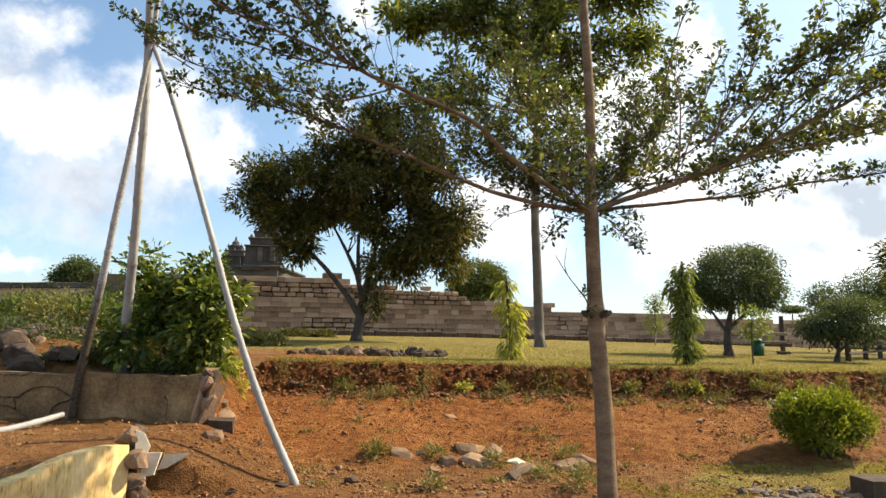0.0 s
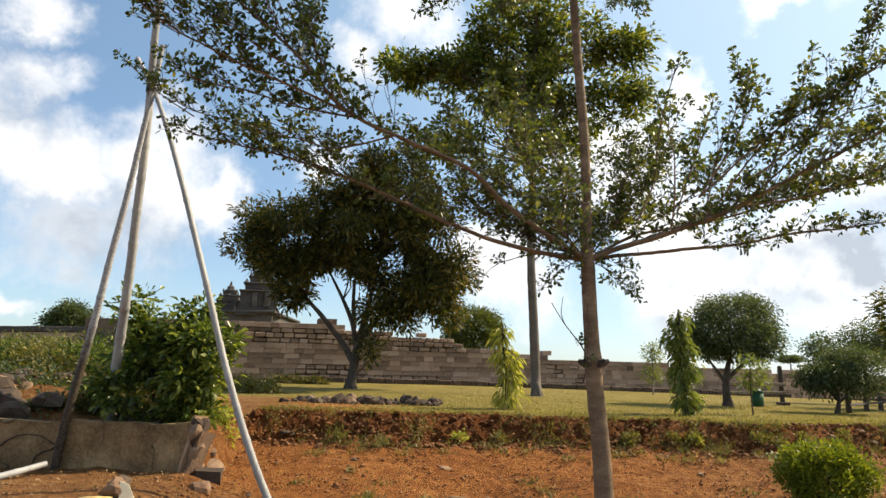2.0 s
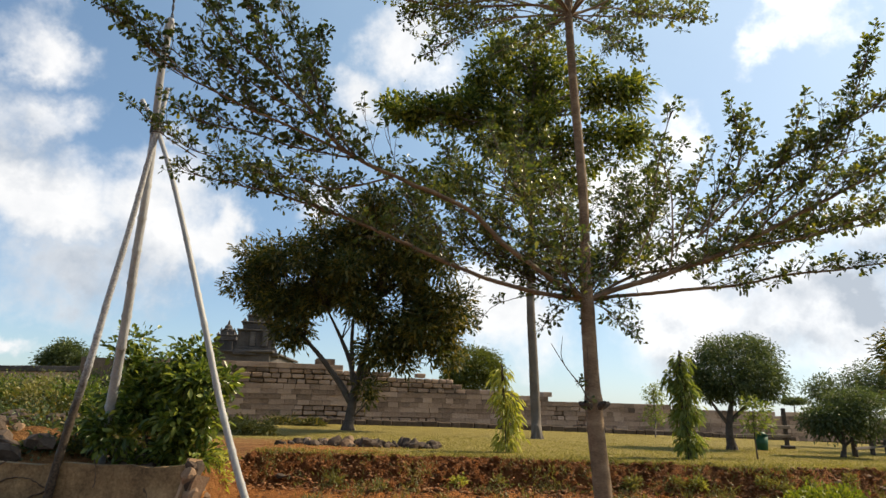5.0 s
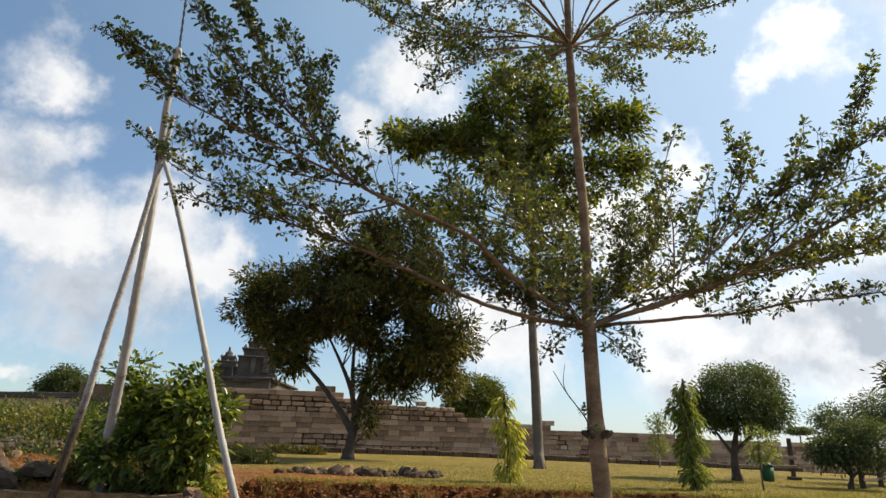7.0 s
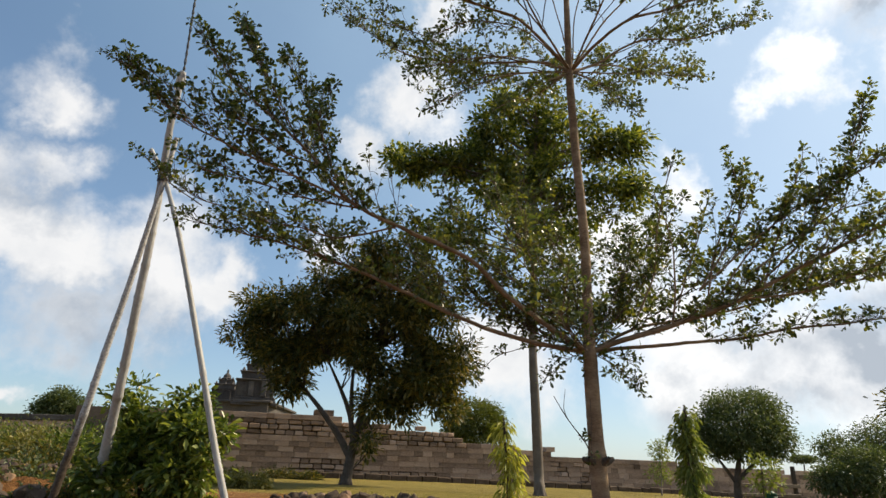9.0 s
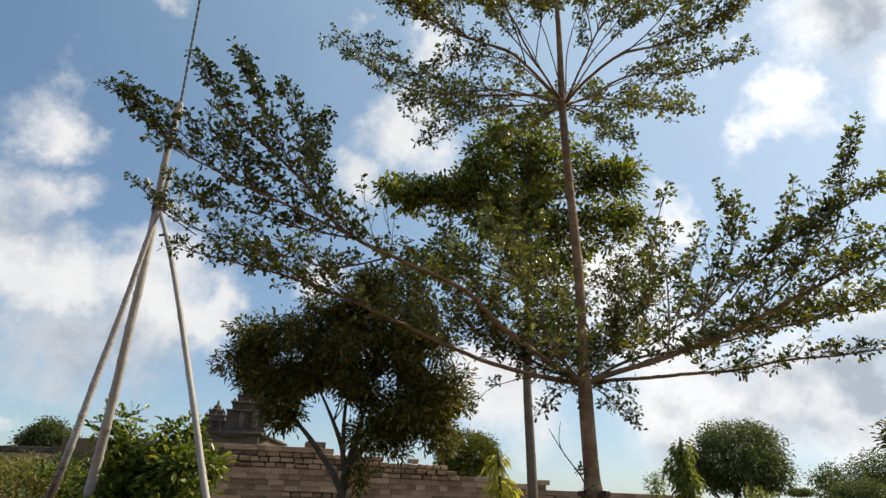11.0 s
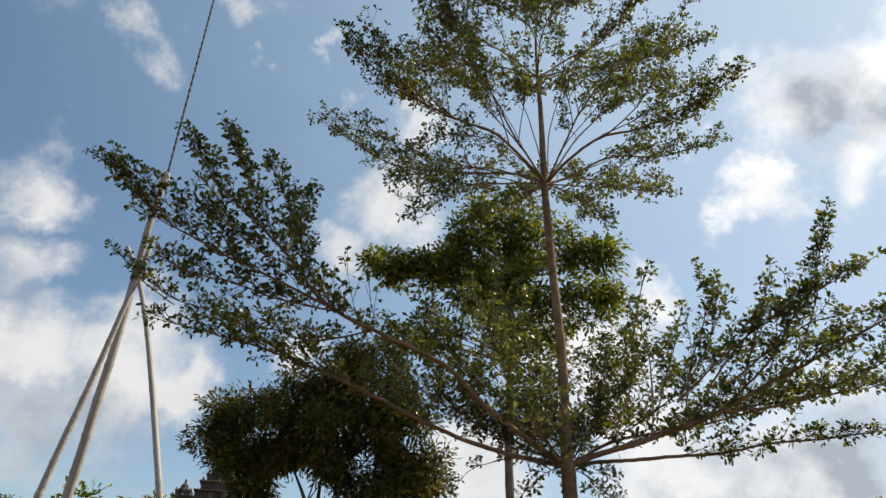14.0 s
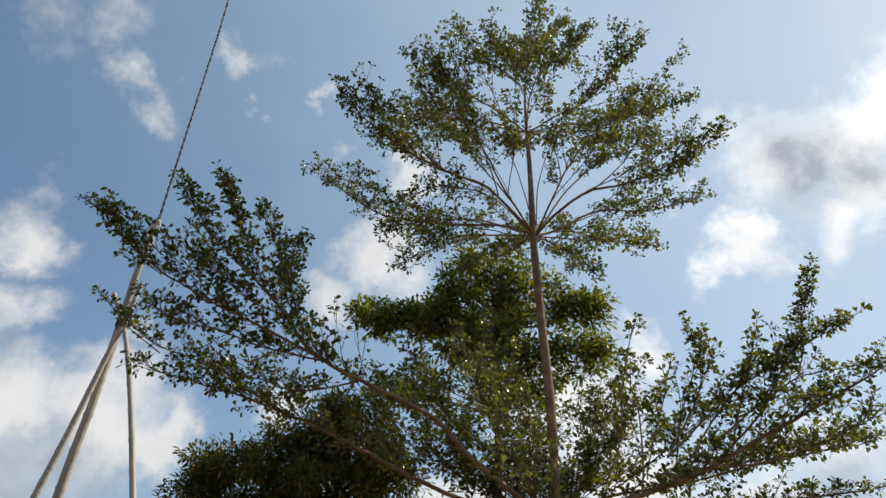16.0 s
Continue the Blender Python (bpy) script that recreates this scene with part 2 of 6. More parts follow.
PALEROCK = material("pale_rubble", lambda s, v: rough(s, v, ((0.25, (0.17, 0.1, 0.055)), (0.55, (0.32, 0.21, 0.125)), (0.85, (0.5, 0.37, 0.25))), 5, 40, 0.9, 0.6, island=0.3))
DARKROCK = material("dark_lava_rock", lambda s, v: rough(s, v, ((0.25, (0.03, 0.021, 0.015)), (0.6, (0.088, 0.062, 0.045)), (0.9, (0.19, 0.14, 0.105))), 5, 30, 0.92, 0.8, island=0.2))
RENDERED = material("stained_plaster", lambda s, v: rough(s, v, ((0.34, (0.06, 0.037, 0.018)), (0.5, (0.19, 0.125, 0.062)), (0.68, (0.36, 0.25, 0.13))), 2.2, 30, 0.9, 0.35))
OCHRE = material("ochre_plaster", lambda s, v: rough(s, s.n("ShaderNodeVectorMath", {0: v, 1: (2.2, 2.2, 0.45)}, operation="MULTIPLY").outputs[0], ((0.36, (0.22, 0.12, 0.042)), (0.46, (0.6, 0.41, 0.16)), (0.66, (0.8, 0.62, 0.32))), 3.2, 26, 0.9, 0.35))
TIMBER = material("dark_timber", lambda s, v: rough(s, v, ((0.3, (0.03, 0.022, 0.016)), (0.7, (0.09, 0.068, 0.05))), 4, 60, 0.8, 0.4))
GREENPAINT = material("green_painted_steel", lambda s, v: rough(s, v, ((0.3, (0.012, 0.06, 0.03)), (0.7, (0.03, 0.12, 0.06))), 4, 40, 0.5, 0.1))
WIRE = material("black_cable", lambda s, v: rough(s, v, ((0.3, (0.015, 0.015, 0.016)), (0.7, (0.05, 0.05, 0.05))), 20, 80, 0.6, 0.2))
CLOD = material("red_clods", lambda s, v: rough(s, v, ((0.25, (0.1, 0.04, 0.017)), (0.55, (0.25, 0.112, 0.048)), (0.85, (0.42, 0.24, 0.12))), 5, 40, 0.95, 0.8, island=0.3))
SLATE = material("grey_slab", lambda s, v: rough(s, v, ((0.3, (0.07, 0.055, 0.042)), (0.7, (0.2, 0.165, 0.13))), 4, 40, 0.85, 0.5))


def ground_surface(s, vec):
    grass = s.n("ShaderNodeAttribute", attribute_name="grass").outputs["Fac"]
    red = s.n("ShaderNodeAttribute", attribute_name="red").outputs["Fac"]
    big, mid, fine = (s.noise(vec, k, 6.0, 0.62).outputs[0] for k in (0.8, 8.0, 60.0))
    f = s.math("ADD", s.math("MULTIPLY", big, 0.25), s.math("ADD", s.math("MULTIPLY", mid, 0.37), s.math("MULTIPLY", fine, 0.38)))
    earth = s.ramp(f, (0.36, (0.11, 0.041, 0.013)), (0.5, (0.325, 0.122, 0.032)), (0.64, (0.53, 0.24, 0.075)))
    soil = s.ramp(f, (0.35, (0.1, 0.046, 0.018)), (0.5, (0.28, 0.13, 0.045)), (0.66, (0.46, 0.26, 0.105)))
    turf = s.ramp(f, (0.3, (0.13, 0.105, 0.022)), (0.5, (0.29, 0.23, 0.055)), (0.7, (0.44, 0.35, 0.12)))
    # the bank's steep upper face is mixed towards a darker earth colour
    steep = s.n("ShaderNodeAttribute", attribute_name="bank_face").outputs["Fac"]
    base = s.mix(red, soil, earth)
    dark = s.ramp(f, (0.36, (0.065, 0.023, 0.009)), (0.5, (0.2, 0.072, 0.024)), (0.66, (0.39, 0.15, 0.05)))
    base = s.mix(s.math("MULTIPLY", steep, s.math("ADD", 0.2, mid), True), base, dark)
    edge = s.n("ShaderNodeMapRange", {0: s.math("ADD", grass, s.math("MULTIPLY", s.math("SUBTRACT", mid, 0.5), 1.3)), 1: 0.35, 2: 0.65}).outputs[0]
    base = s.mix(edge, base, turf)
    # rills that run slantwise down the dug slope: sunk in the bump, hollows darkened in the colour
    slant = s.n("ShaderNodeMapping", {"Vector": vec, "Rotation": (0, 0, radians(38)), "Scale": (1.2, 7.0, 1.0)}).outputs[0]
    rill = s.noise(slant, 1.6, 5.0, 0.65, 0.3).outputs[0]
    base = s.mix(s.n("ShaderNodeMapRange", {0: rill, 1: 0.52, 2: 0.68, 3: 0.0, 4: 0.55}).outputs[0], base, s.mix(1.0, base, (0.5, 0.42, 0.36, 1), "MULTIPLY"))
    relief = s.math("ADD", s.math("MULTIPLY", mid, 0.6), s.math("ADD", fine, s.math("MULTIPLY", rill, -0.9)))
    lift = s.n("ShaderNodeBump", {"Height": relief, "Strength": 1.0, "Distance": 0.11})
    return s.n("ShaderNodeBsdfPrincipled", {"Base Color": base, "Roughness": 0.95, "Specular IOR Level": 0.15, "Normal": lift.outputs[0]}).outputs[0]


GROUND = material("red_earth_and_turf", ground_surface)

# ---- building helpers ----


def mesh_of(name, verts, faces, mat, smooth=False):
    me = bpy.data.meshes.new(name)
    if isinstance(verts, np.ndarray):
        nv, nf, k = len(verts), len(faces), faces.shape[1]
        me.vertices.add(nv)
        me.vertices.foreach_set("co", verts.astype(np.float32).ravel())
        me.loops.add(nf * k)
        me.loops.foreach_set("vertex_index", faces.astype(np.int32).ravel())
        me.polygons.add(nf)
        me.polygons.foreach_set("loop_start", np.arange(0, nf * k, k, dtype=np.int32))
        me.update(calc_edges=True)
    else:
        me.from_pydata([tuple(v) for v in verts], [], faces)
    me.materials.append(mat)
    if smooth:
        me.polygons.foreach_set("use_smooth", np.ones(len(me.polygons), dtype=bool))
    return me


def thing(name, place, label, category, group="", kind=""):
    ob = new(name)
    ob.location = place
    return tagged(ob, label, category, group, kind)


def put(name, me, parent=None, label="", kind=""):
    """A mesh in world coordinates as a part under parent (an object with location only)."""
    ob = new(name, me)
    if parent is not None:
        at = Vector(parent.location)
        up = parent.parent
        while up is not None:
            at += Vector(up.location)
            up = up.parent
        me.transform(Matrix.Translation(-at))
        ob.parent = parent
    return tagged(ob, label, "", "", kind)


def smooth_path(points, step):
    """Catmull-Rom through points, sampled about every step metres."""
    p = np.array(points, float)
    p = np.vstack([2 * p[0] - p[1], p, 2 * p[-1] - p[-2]])
    out = []
    for a, b, c, d in zip(p, p[1:], p[2:], p[3:]):
        n = max(2, int(np.linalg.norm(c - b) / step))
        for u in np.arange(n) / n:
            out.append(0.5 * (2 * b + (c - a) * u + (2 * a - 5 * b + 4 * c - d) * u * u + (3 * b - a - 3 * c + d) * u**3))
    out.append(p[-2])
    return np.array(out)


class Tubes:
    """Collects tapering tubes into one mesh."""

    def __init__(self):
        self.v, self.f, self.n = [], [], 0

    def add(self, path, r0, r1, sides=6, power=1.0, wob=0.0, radii=None):
        p = np.asarray(path, float)
        m = len(p)
        t = np.gradient(p, axis=0)
        t /= np.linalg.norm(t, axis=1)[:, None] + 1e-9
        ref = np.where(np.abs(t[:, 2:3]) > 0.9, [[1.0, 0, 0]], [[0, 0, 1.0]])
        a = np.cross(t, ref)
        a /= np.linalg.norm(a, axis=1)[:, None] + 1e-9
        if m > 1:
            for i in range(1, m):
                if a[i] @ a[i - 1] < 0.5:
                    a[i] = a[i - 1] - t[i] * (a[i - 1] @ t[i])
                    a[i] /= np.linalg.norm(a[i]) + 1e-9
        b = np.cross(t, a)
        r = radii if radii is not None else r1 + (r0 - r1) * (1 - np.linspace(0, 1, m)) ** power
        if wob:
            r = r * (1 + wob * np.random.uniform(-1, 1, m))
        ang = np.arange(sides) * 2 * math.pi / sides
        ring = p[:, None] + r[:, None, None] * (np.cos(ang)[None, :, None] * a[:, None] + np.sin(ang)[None, :, None] * b[:, None])
        self.v.append(ring.reshape(-1, 3))
        i, j = np.meshgrid(np.arange(m - 1), np.arange(sides), indexing="ij")
        q = np.stack([i * sides + j, i * sides + (j + 1) % sides, (i + 1) * sides + (j + 1) % sides, (i + 1) * sides + j], -1).reshape(-1, 4)
        self.f.append(q + self.n)
        ends = m * sides
        self.n += ends
        return self

    def mesh(self, name, mat, smooth=True):
        return mesh_of(name, np.vstack(self.v), np.vstack(self.f), mat, smooth)


def unit(v):
    return v / (np.linalg.norm(v, axis=-1, keepdims=True) + 1e-9)


def leaves_mesh(name, at, way, length, width, mat, fold=0.18, droop=0.0, obovate=0.62):
    """Leaves at places (n,3) pointing along way (n,3): two folded blades each, wide towards obovate of the length."""
    n = len(at)
    way = unit(way)
    side = unit(np.cross(way, np.random.normal(0, 0.5, (n, 3)) + [0, 0, 1.0]))
    nor = np.cross(side, way)
    L, Wd = np.broadcast_to(length, n)[:, None], np.broadcast_to(width, n)[:, None]
    tip = at + way * L - np.array([0, 0, 1.0]) * L * droop
    mid = at + way * L * obovate - np.array([0, 0, 1.0]) * L * droop * 0.35
    low = at + way * L * obovate * 0.4
    v = np.stack([at, low - side * Wd * 0.25 + nor * Wd * fold * 0.4, mid - side * Wd * 0.5 + nor * Wd * fold, tip, mid + side * Wd * 0.5 + nor * Wd * fold, low + side * Wd * 0.25 + nor * Wd * fold * 0.4], 1).reshape(-1, 3)
    k = np.arange(n)[:, None] * 6
    f = np.stack([k + [0, 3, 2, 1], k + [0, 5, 4, 3]], 1).reshape(-1, 4)
    return mesh_of(name, v, f, mat)


def spoon_leaves(name, at, way, length, width, mat, fold=0.14):
    """Spoon-shaped leaves, narrow at the stalk and round at the end, folded along the midrib."""
    n = len(at)
    way = unit(way)
    side = unit(np.cross(way, np.random.normal(0, 0.55, (n, 3)) + [0, 0, 1.0]))
    nor = np.cross(side, way)
    L, W = length[:, None], width[:, None]

    def edge(u, v):
        return at + way * L * u + side * W * v + nor * W * abs(v) * fold * 2 - np.array([0, 0, 0.12]) * L * u * u

    v = np.stack([edge(0, 0), edge(0.3, -0.14), edge(0.62, -0.42), edge(0.88, -0.42), edge(1, 0), edge(0.88, 0.42), edge(0.62, 0.42), edge(0.3, 0.14)], 1).reshape(-1, 3)
    k = np.arange(n)[:, None] * 8
    return mesh_of(name, v, np.stack([k + [0, 4, 3, 2, 1], k + [0, 7, 6, 5, 4]], 1).reshape(-1, 5), mat)


def in_ball(n):
    d = unit(np.random.normal(0, 1, (n, 3)))
    return d * np.random.uniform(0, 1, (n, 1)) ** (1 / 3)


def crown(lobes, clumps, per, spread, length, width, mat, droop=0.3, shell=0.55, name="crown", up=0.2):
    """A crown of leaf clumps spread over lobes ((centre), (radii), weight)."""
    w = np.array([l[2] for l in lobes], float)
    count = np.maximum(1, (clumps * w / w.sum()).astype(int))
    at, way = [], []
    for (c, r, _), n in zip(lobes, count):
        d = unit(np.random.normal(0, 1, (n, 3)))
        rad = shell + (1 - shell) * np.random.uniform(0, 1, (n, 1)) ** 0.6
        rad *= 1 + 0.16 * np.sin(d @ np.random.normal(0, 3.2, (3, 3))).sum(1, keepdims=True) / 2
        q = np.array(c) + d * rad * np.array(r)
        for _ in range(per):
            off = np.random.normal(0, spread, (n, 3))
            at.append(q + off)
            way.append(unit(off) * 0.8 + d * 0.5 + [0, 0, up] + np.random.normal(0, 0.35, (n, 3)))
    at, way = np.vstack(at), np.vstack(way)
    return leaves_mesh(name, at, way, np.random.uniform(0.6, 1.2, len(at)) * length, np.random.uniform(0.7, 1.2, len(at)) * width, mat, droop=droop)


def rock_mesh(seed, sx, sy, sz, mat, cuts=2, jag=0.28):
    bm = bmesh.new()
    bmesh.ops.create_icosphere(bm, subdivisions=cuts, radius=1.0)
    o = Vector((seed * 7.3, seed * 1.7, seed * 3.1))
    for v in bm.verts:
        k = 1 + jag * noise.noise(v.co * 1.4 + o) + 0.5 * jag * noise.noise(v.co * 3.3 + o)
        v.co = v.co * k
    # broken faces
    chip = random.Random(int(seed * 1000))
    for _ in range(9):
        n = Vector([chip.gauss(0, 1) for _ in range(3)]).normalized()
        cutoff = chip.uniform(0.55, 0.8)
        for v in bm.verts:
            over = v.co.dot(n) - cutoff
            if over > 0:
                v.co -= n * over * 0.94
    for v in bm.verts:
        v.co = Vector((v.co.x * sx, v.co.y * sy, max(v.co.z, -0.5) * sz)) * 1.2
    me = bpy.data.meshes.new("rock")
    bm.to_mesh(me)
    bm.free()
    me.materials.append(mat)
    return me


def box(bm, c, s, bevel=0.0, turn=0.0, jitter=0.0):
    """A box with its centre and full sizes."""
    r = bmesh.ops.create_cube(bm, size=1.0)
    vs = r["verts"]
    for v in vs:
        v.co = Vector((v.co.x * s[0], v.co.y * s[1], v.co.z * s[2]))
        if jitter:
            v.co += Vector([random.uniform(-jitter, jitter) for _ in range(3)])
    if bevel:
        es = {e for v in vs for e in v.link_edges}
        got = bmesh.ops.bevel(bm, geom=list(es), offset=bevel, segments=1, affect="EDGES", profile=0.5)
        vs = list({v for f in got["faces"] for v in f.verts} | {v for v in vs if v.is_valid})
    bmesh.ops.transform(bm, matrix=pose(*c, 0, 0, turn), verts=vs)


def from_bm(bm, name, mat, smooth=False):
    me = bpy.data.meshes.new(name)
    bm.to_mesh(me)
    bm.free()
    me.materials.append(mat)
    if smooth:
        for p in me.polygons:
            p.use_smooth = True
    return me


# ---- ground ----


def step01(a, b, v):
    u = np.clip((v - a) / (b - a), 0, 1)
    return u * u * (3 - 2 * u)


def lawn_height(x, y):
    y, x = np.clip(y, 8, 46), np.clip(x, -26, 30)
    return 1.05 + 0.016 * (y - 10) - 0.016 * x - 0.0006 * np.maximum(x, 0) * np.maximum(y - 10, 0)


def bank_edge(x):
    return 9.6 + 0.16 * np.sin(0.9 * x + 0.5) + 0.1 * np.sin(2.3 * x) + 0.25 * step01(3, 7, x)


def ground_height(x, y):
    x, y = np.asarray(x, float), np.asarray(y, float)
    top = lawn_height(x, y)
    s = y - bank_edge(x)
    z = top * np.interp(s, [-3.1, -2.4, -1.6, -0.75, -0.42, -0.3, -0.06, 0.08], [0, 0.05, 0.27, 0.5, 0.6, 0.7, 0.95, 1.0])
    # raised beds: a terrace held by the low wall, and a planter behind the higher one
    back = y > 7.56
    bed = np.where(back, 0.9 + (top - 0.9) * step01(8.6, 12.5, y), np.interp(y, [3.3, 4.7, 5.6, 6.2], [0.2, 0.32, 0.42, 0.45]))
    bed = bed + 0.45 * step01(-3.9, -5.6, x) * step01(7.8, 8.7, y) * step01(12.0, 10.5, y)
    # the low wall runs slantwise: the terrace lies behind it
    behind = step01(0.0, 0.14, y - (5.64 + 2.42 * (np.minimum(x, -2.8) + 2.87)))
    hold = np.where(back, step01(-2.72, -2.98, x), step01(-1.5, -2.98, x) * behind)
    z = z + (bed - z) * hold * step01(2.0, 3.0, y) * np.where(y > 12.5, 0.0, 1.0)
    return z


def build_ground():
    def axis(lo, a, b, hi, fine, mid):
        out = list(np.arange(a, b, fine))
        left, right, d = [], [], mid
        p = a
        while p > lo:
            p -= d
            left.append(p)
            d *= 1.12
        p, d = out[-1], mid
        while p < hi:
            p += d
            right.append(p)
            d *= 1.12
        return np.array(left[::-1] + out + right)

    xs, ys = axis(-900, -6.2, 8.2, 900, 0.055, 0.12), axis(-900, 4.0, 11.0, 1500, 0.05, 0.12)
    X, Y = np.meshgrid(xs, ys)
    Z = ground_height(X, Y)
    s = Y - bank_edge(X)
    face = step01(-0.8, -0.4, s) * step01(0.1, -0.05, s)
    slope = step01(-3.4, -2.2, s) * step01(0.2, -0.2, s)
    near = (np.abs(X - 1) < 8) & (Y > 3.5) & (Y < 14)
    lump, clod = np.zeros_like(Z), np.zeros_like(Z)
    for i, j in np.argwhere(near):
        p = Vector((X[i, j], Y[i, j], 0))
        lump[i, j] = noise.noise(p * 1.1) * 0.6 + noise.noise(p * 2.7) * 0.4
        clod[i, j] = noise.noise(p * 7.0) * 0.6 + noise.noise(p * 15.0) * 0.5
    rough_here = 0.3 + 0.7 * slope
    Z = Z + lump * 0.07 * rough_here + clod * (0.03 * rough_here + 0.06 * face)
    verts = np.stack([X + clod * face * 0.05, Y + (0.1 - np.abs(clod) * 0.3) * face, Z], -1).reshape(-1, 3)
    m, n = X.shape
    i, j = np.meshgrid(np.arange(m - 1), np.arange(n - 1), indexing="ij")
    k = i * n + j
    faces = np.stack([k, k + 1, k + n + 1, k + n], -1).reshape(-1, 4)
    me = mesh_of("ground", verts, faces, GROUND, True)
    grass = step01(-0.12, 0.1, s) * np.where((X < -2.6) & (Y < 11.5), 0.25, 1.0) * (1 - 0.62 * step01(-0.1, -1.5, X + lump) * step01(13.2, 12.0, Y)) * (0.85 + 0.2 * lump)
    lower = step01(1.6, 3.4, X + lump) * step01(7.0, 6.3, Y - 0.12 * X) * 0.85
    grass = np.clip(np.maximum(grass, lower), 0, 1)
    red = np.clip(step01(-3.0, -1.8, s + lump * 0.5) * step01(-3.4, -2.5, X) - 0.75 * step01(1.8, 5.5, X + lump), 0, 1)
    for key, val in (("grass", grass), ("red", red), ("bank_face", np.clip(step01(-0.75, -0.42, s + lump * 0.25) * step01(0.1, -0.04, s), 0, 1))):
        me.attributes.new(key, "FLOAT", "POINT").data.foreach_set("value", val.astype(np.float32).ravel())
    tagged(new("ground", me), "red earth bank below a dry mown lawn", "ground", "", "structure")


build_ground()

# ---- stone enclosure wall ----
WALL_AT, WALL_ALONG = Vector((-7.87, 25.17, 0)), Vector((0.955, 0.297, 0)).normalized()
WALL_BACK = Vector((-WALL_ALONG.y, WALL_ALONG.x, 0))
TOPS_U = [(-1.31, 3.76), (1.01, 3.74), (2.67, 3.72), (2.71, 4.11), (3.47, 4.09), (3.58, 3.61), (5.79, 3.50), (8.69, 3.35), (8.96, 2.95), (13.14, 2.83), (13.25, 2.59), (19.23, 2.50), (28.79, 2.18), (60.0, 2.2)]


def wall_top(u):
    return float(np.interp(u, [p[0] for p in TOPS_U], [p[1] for p in TOPS_U]))


def wall_place(u, out, z):
    return WALL_AT + WALL_ALONG * u - WALL_BACK * out + Vector((0, 0, z))


def build_wall():
    wall = thing("wall_east", WALL_AT, "long weathered wall of squared andesite blocks, stepped down and partly collapsed along its top", "stone wall", "", "structure")
    bm = bmesh.new()
    us = sorted([p[0] for p in TOPS_U[:-1]] + [-6.0, 26.0, 40.0])
    for a, b in zip(us, us[1:]):
        if b - a < 0.02:
            continue
        h = min(wall_top(a + 0.01), wall_top(b - 0.01)) - 0.1
        c = wall_place((a + b) / 2, -0.45, (h + 0.6) / 2)
        box(bm, c, (b - a + 0.002, 0.7, h - 0.6), 0, math.degrees(math.atan2(WALL_ALONG.y, WALL_ALONG.x)))
    put("core", from_bm(bm, "core", JOINT), wall, "dark mortar and rubble fill")
    rnd = random.Random(4)
    kinds = []
    for k in range(14):
        b = bmesh.new()
        L = 0.3 + 0.03 * k
        box(b, (0, 0, 0), (L, 0.34, 0.202), 0.006, 0, 0.004)
        kinds.append((L, from_bm(b, "block", WALLSTONE)))
    loose = []
    for k in range(6):
        b = bmesh.new()
        L = 0.28 + 0.04 * k
        box(b, (0, 0, 0), (L, 0.36, 0.17), 0.025, 0, 0.02)
        loose.append((L, from_bm(b, "block", WALLSTONE)))
    turn = math.degrees(math.atan2(WALL_ALONG.y, WALL_ALONG.x))
    singles, rest = 0, bmesh.new()
    course = 0.205
    for k in range(16):
        z = 0.86 + course * (k + 0.5)
        u = -4.0 + rnd.uniform(0, 0.4)
        while u < 34:
            open_joint = (1.5 < u < 4.6 and z < 2.05) or (10 - int(u > 5) <= k <= 12 and u < 9) or (3 < u < 7.5 and z < 1.6) or (13 < u < 15 and rnd.random() < 0.35)
            L, me = rnd.choice(loose if open_joint else kinds)
            mid = u + L / 2
            u += L + (0.045 if open_joint else 0.004)
            if z + course * 0.5 > wall_top(mid) + 0.02 + (0.09 if noise.noise(Vector((mid * 0.9, 3.3, 0))) > 0.05 else 0.0):
                continue
            out = rnd.uniform(-0.012, 0.02) + (rnd.uniform(-0.05, 0.005) if open_joint else 0)
            place = wall_place(mid, out, z)
            m = pose(*place, rnd.uniform(-1, 1) * (2 if open_joint else 0.3), rnd.uniform(-1, 1) * (2 if open_joint else 0.4), turn)
            if singles < 300 and 0.3 < u < 17:
                ob = new("block", me)
                ob.parent = wall
                ob.matrix_basis = Matrix.Translation(-WALL_AT) @ m
                singles += 1
            else:
                n0 = len(rest.verts)
                rest.from_mesh(me)
                rest.verts.ensure_lookup_table()
                bmesh.ops.transform(rest, matrix=m, verts=rest.verts[n0:])
    put("blocks", from_bm(rest, "blocks", WALLSTONE), wall, "", "stuff")
    # low footing of dark stones before the wall
    foot = bmesh.new()
    u = 1.0
    while u < 26:
        L = rnd.uniform(0.35, 0.7)
        p = wall_place(u + L / 2, 0.75, 0)
        zb = float(ground_height(p.x, p.y))
        box(foot, (p.x, p.y, zb + 0.06), (L, 0.4, rnd.uniform(0.26, 0.34)), 0.03, turn + rnd.uniform(-2, 2), 0.02)
        u += L + 0.02
    f = thing("stone_footing", wall_place(10, 0.75, 1.0), "low dark mossy kerb of stones along the wall's foot", "stone kerb", "", "structure")
    put("kerb_stones", from_bm(foot, "kerb_stones", DARKROCK), f, "", "stuff")


build_wall()


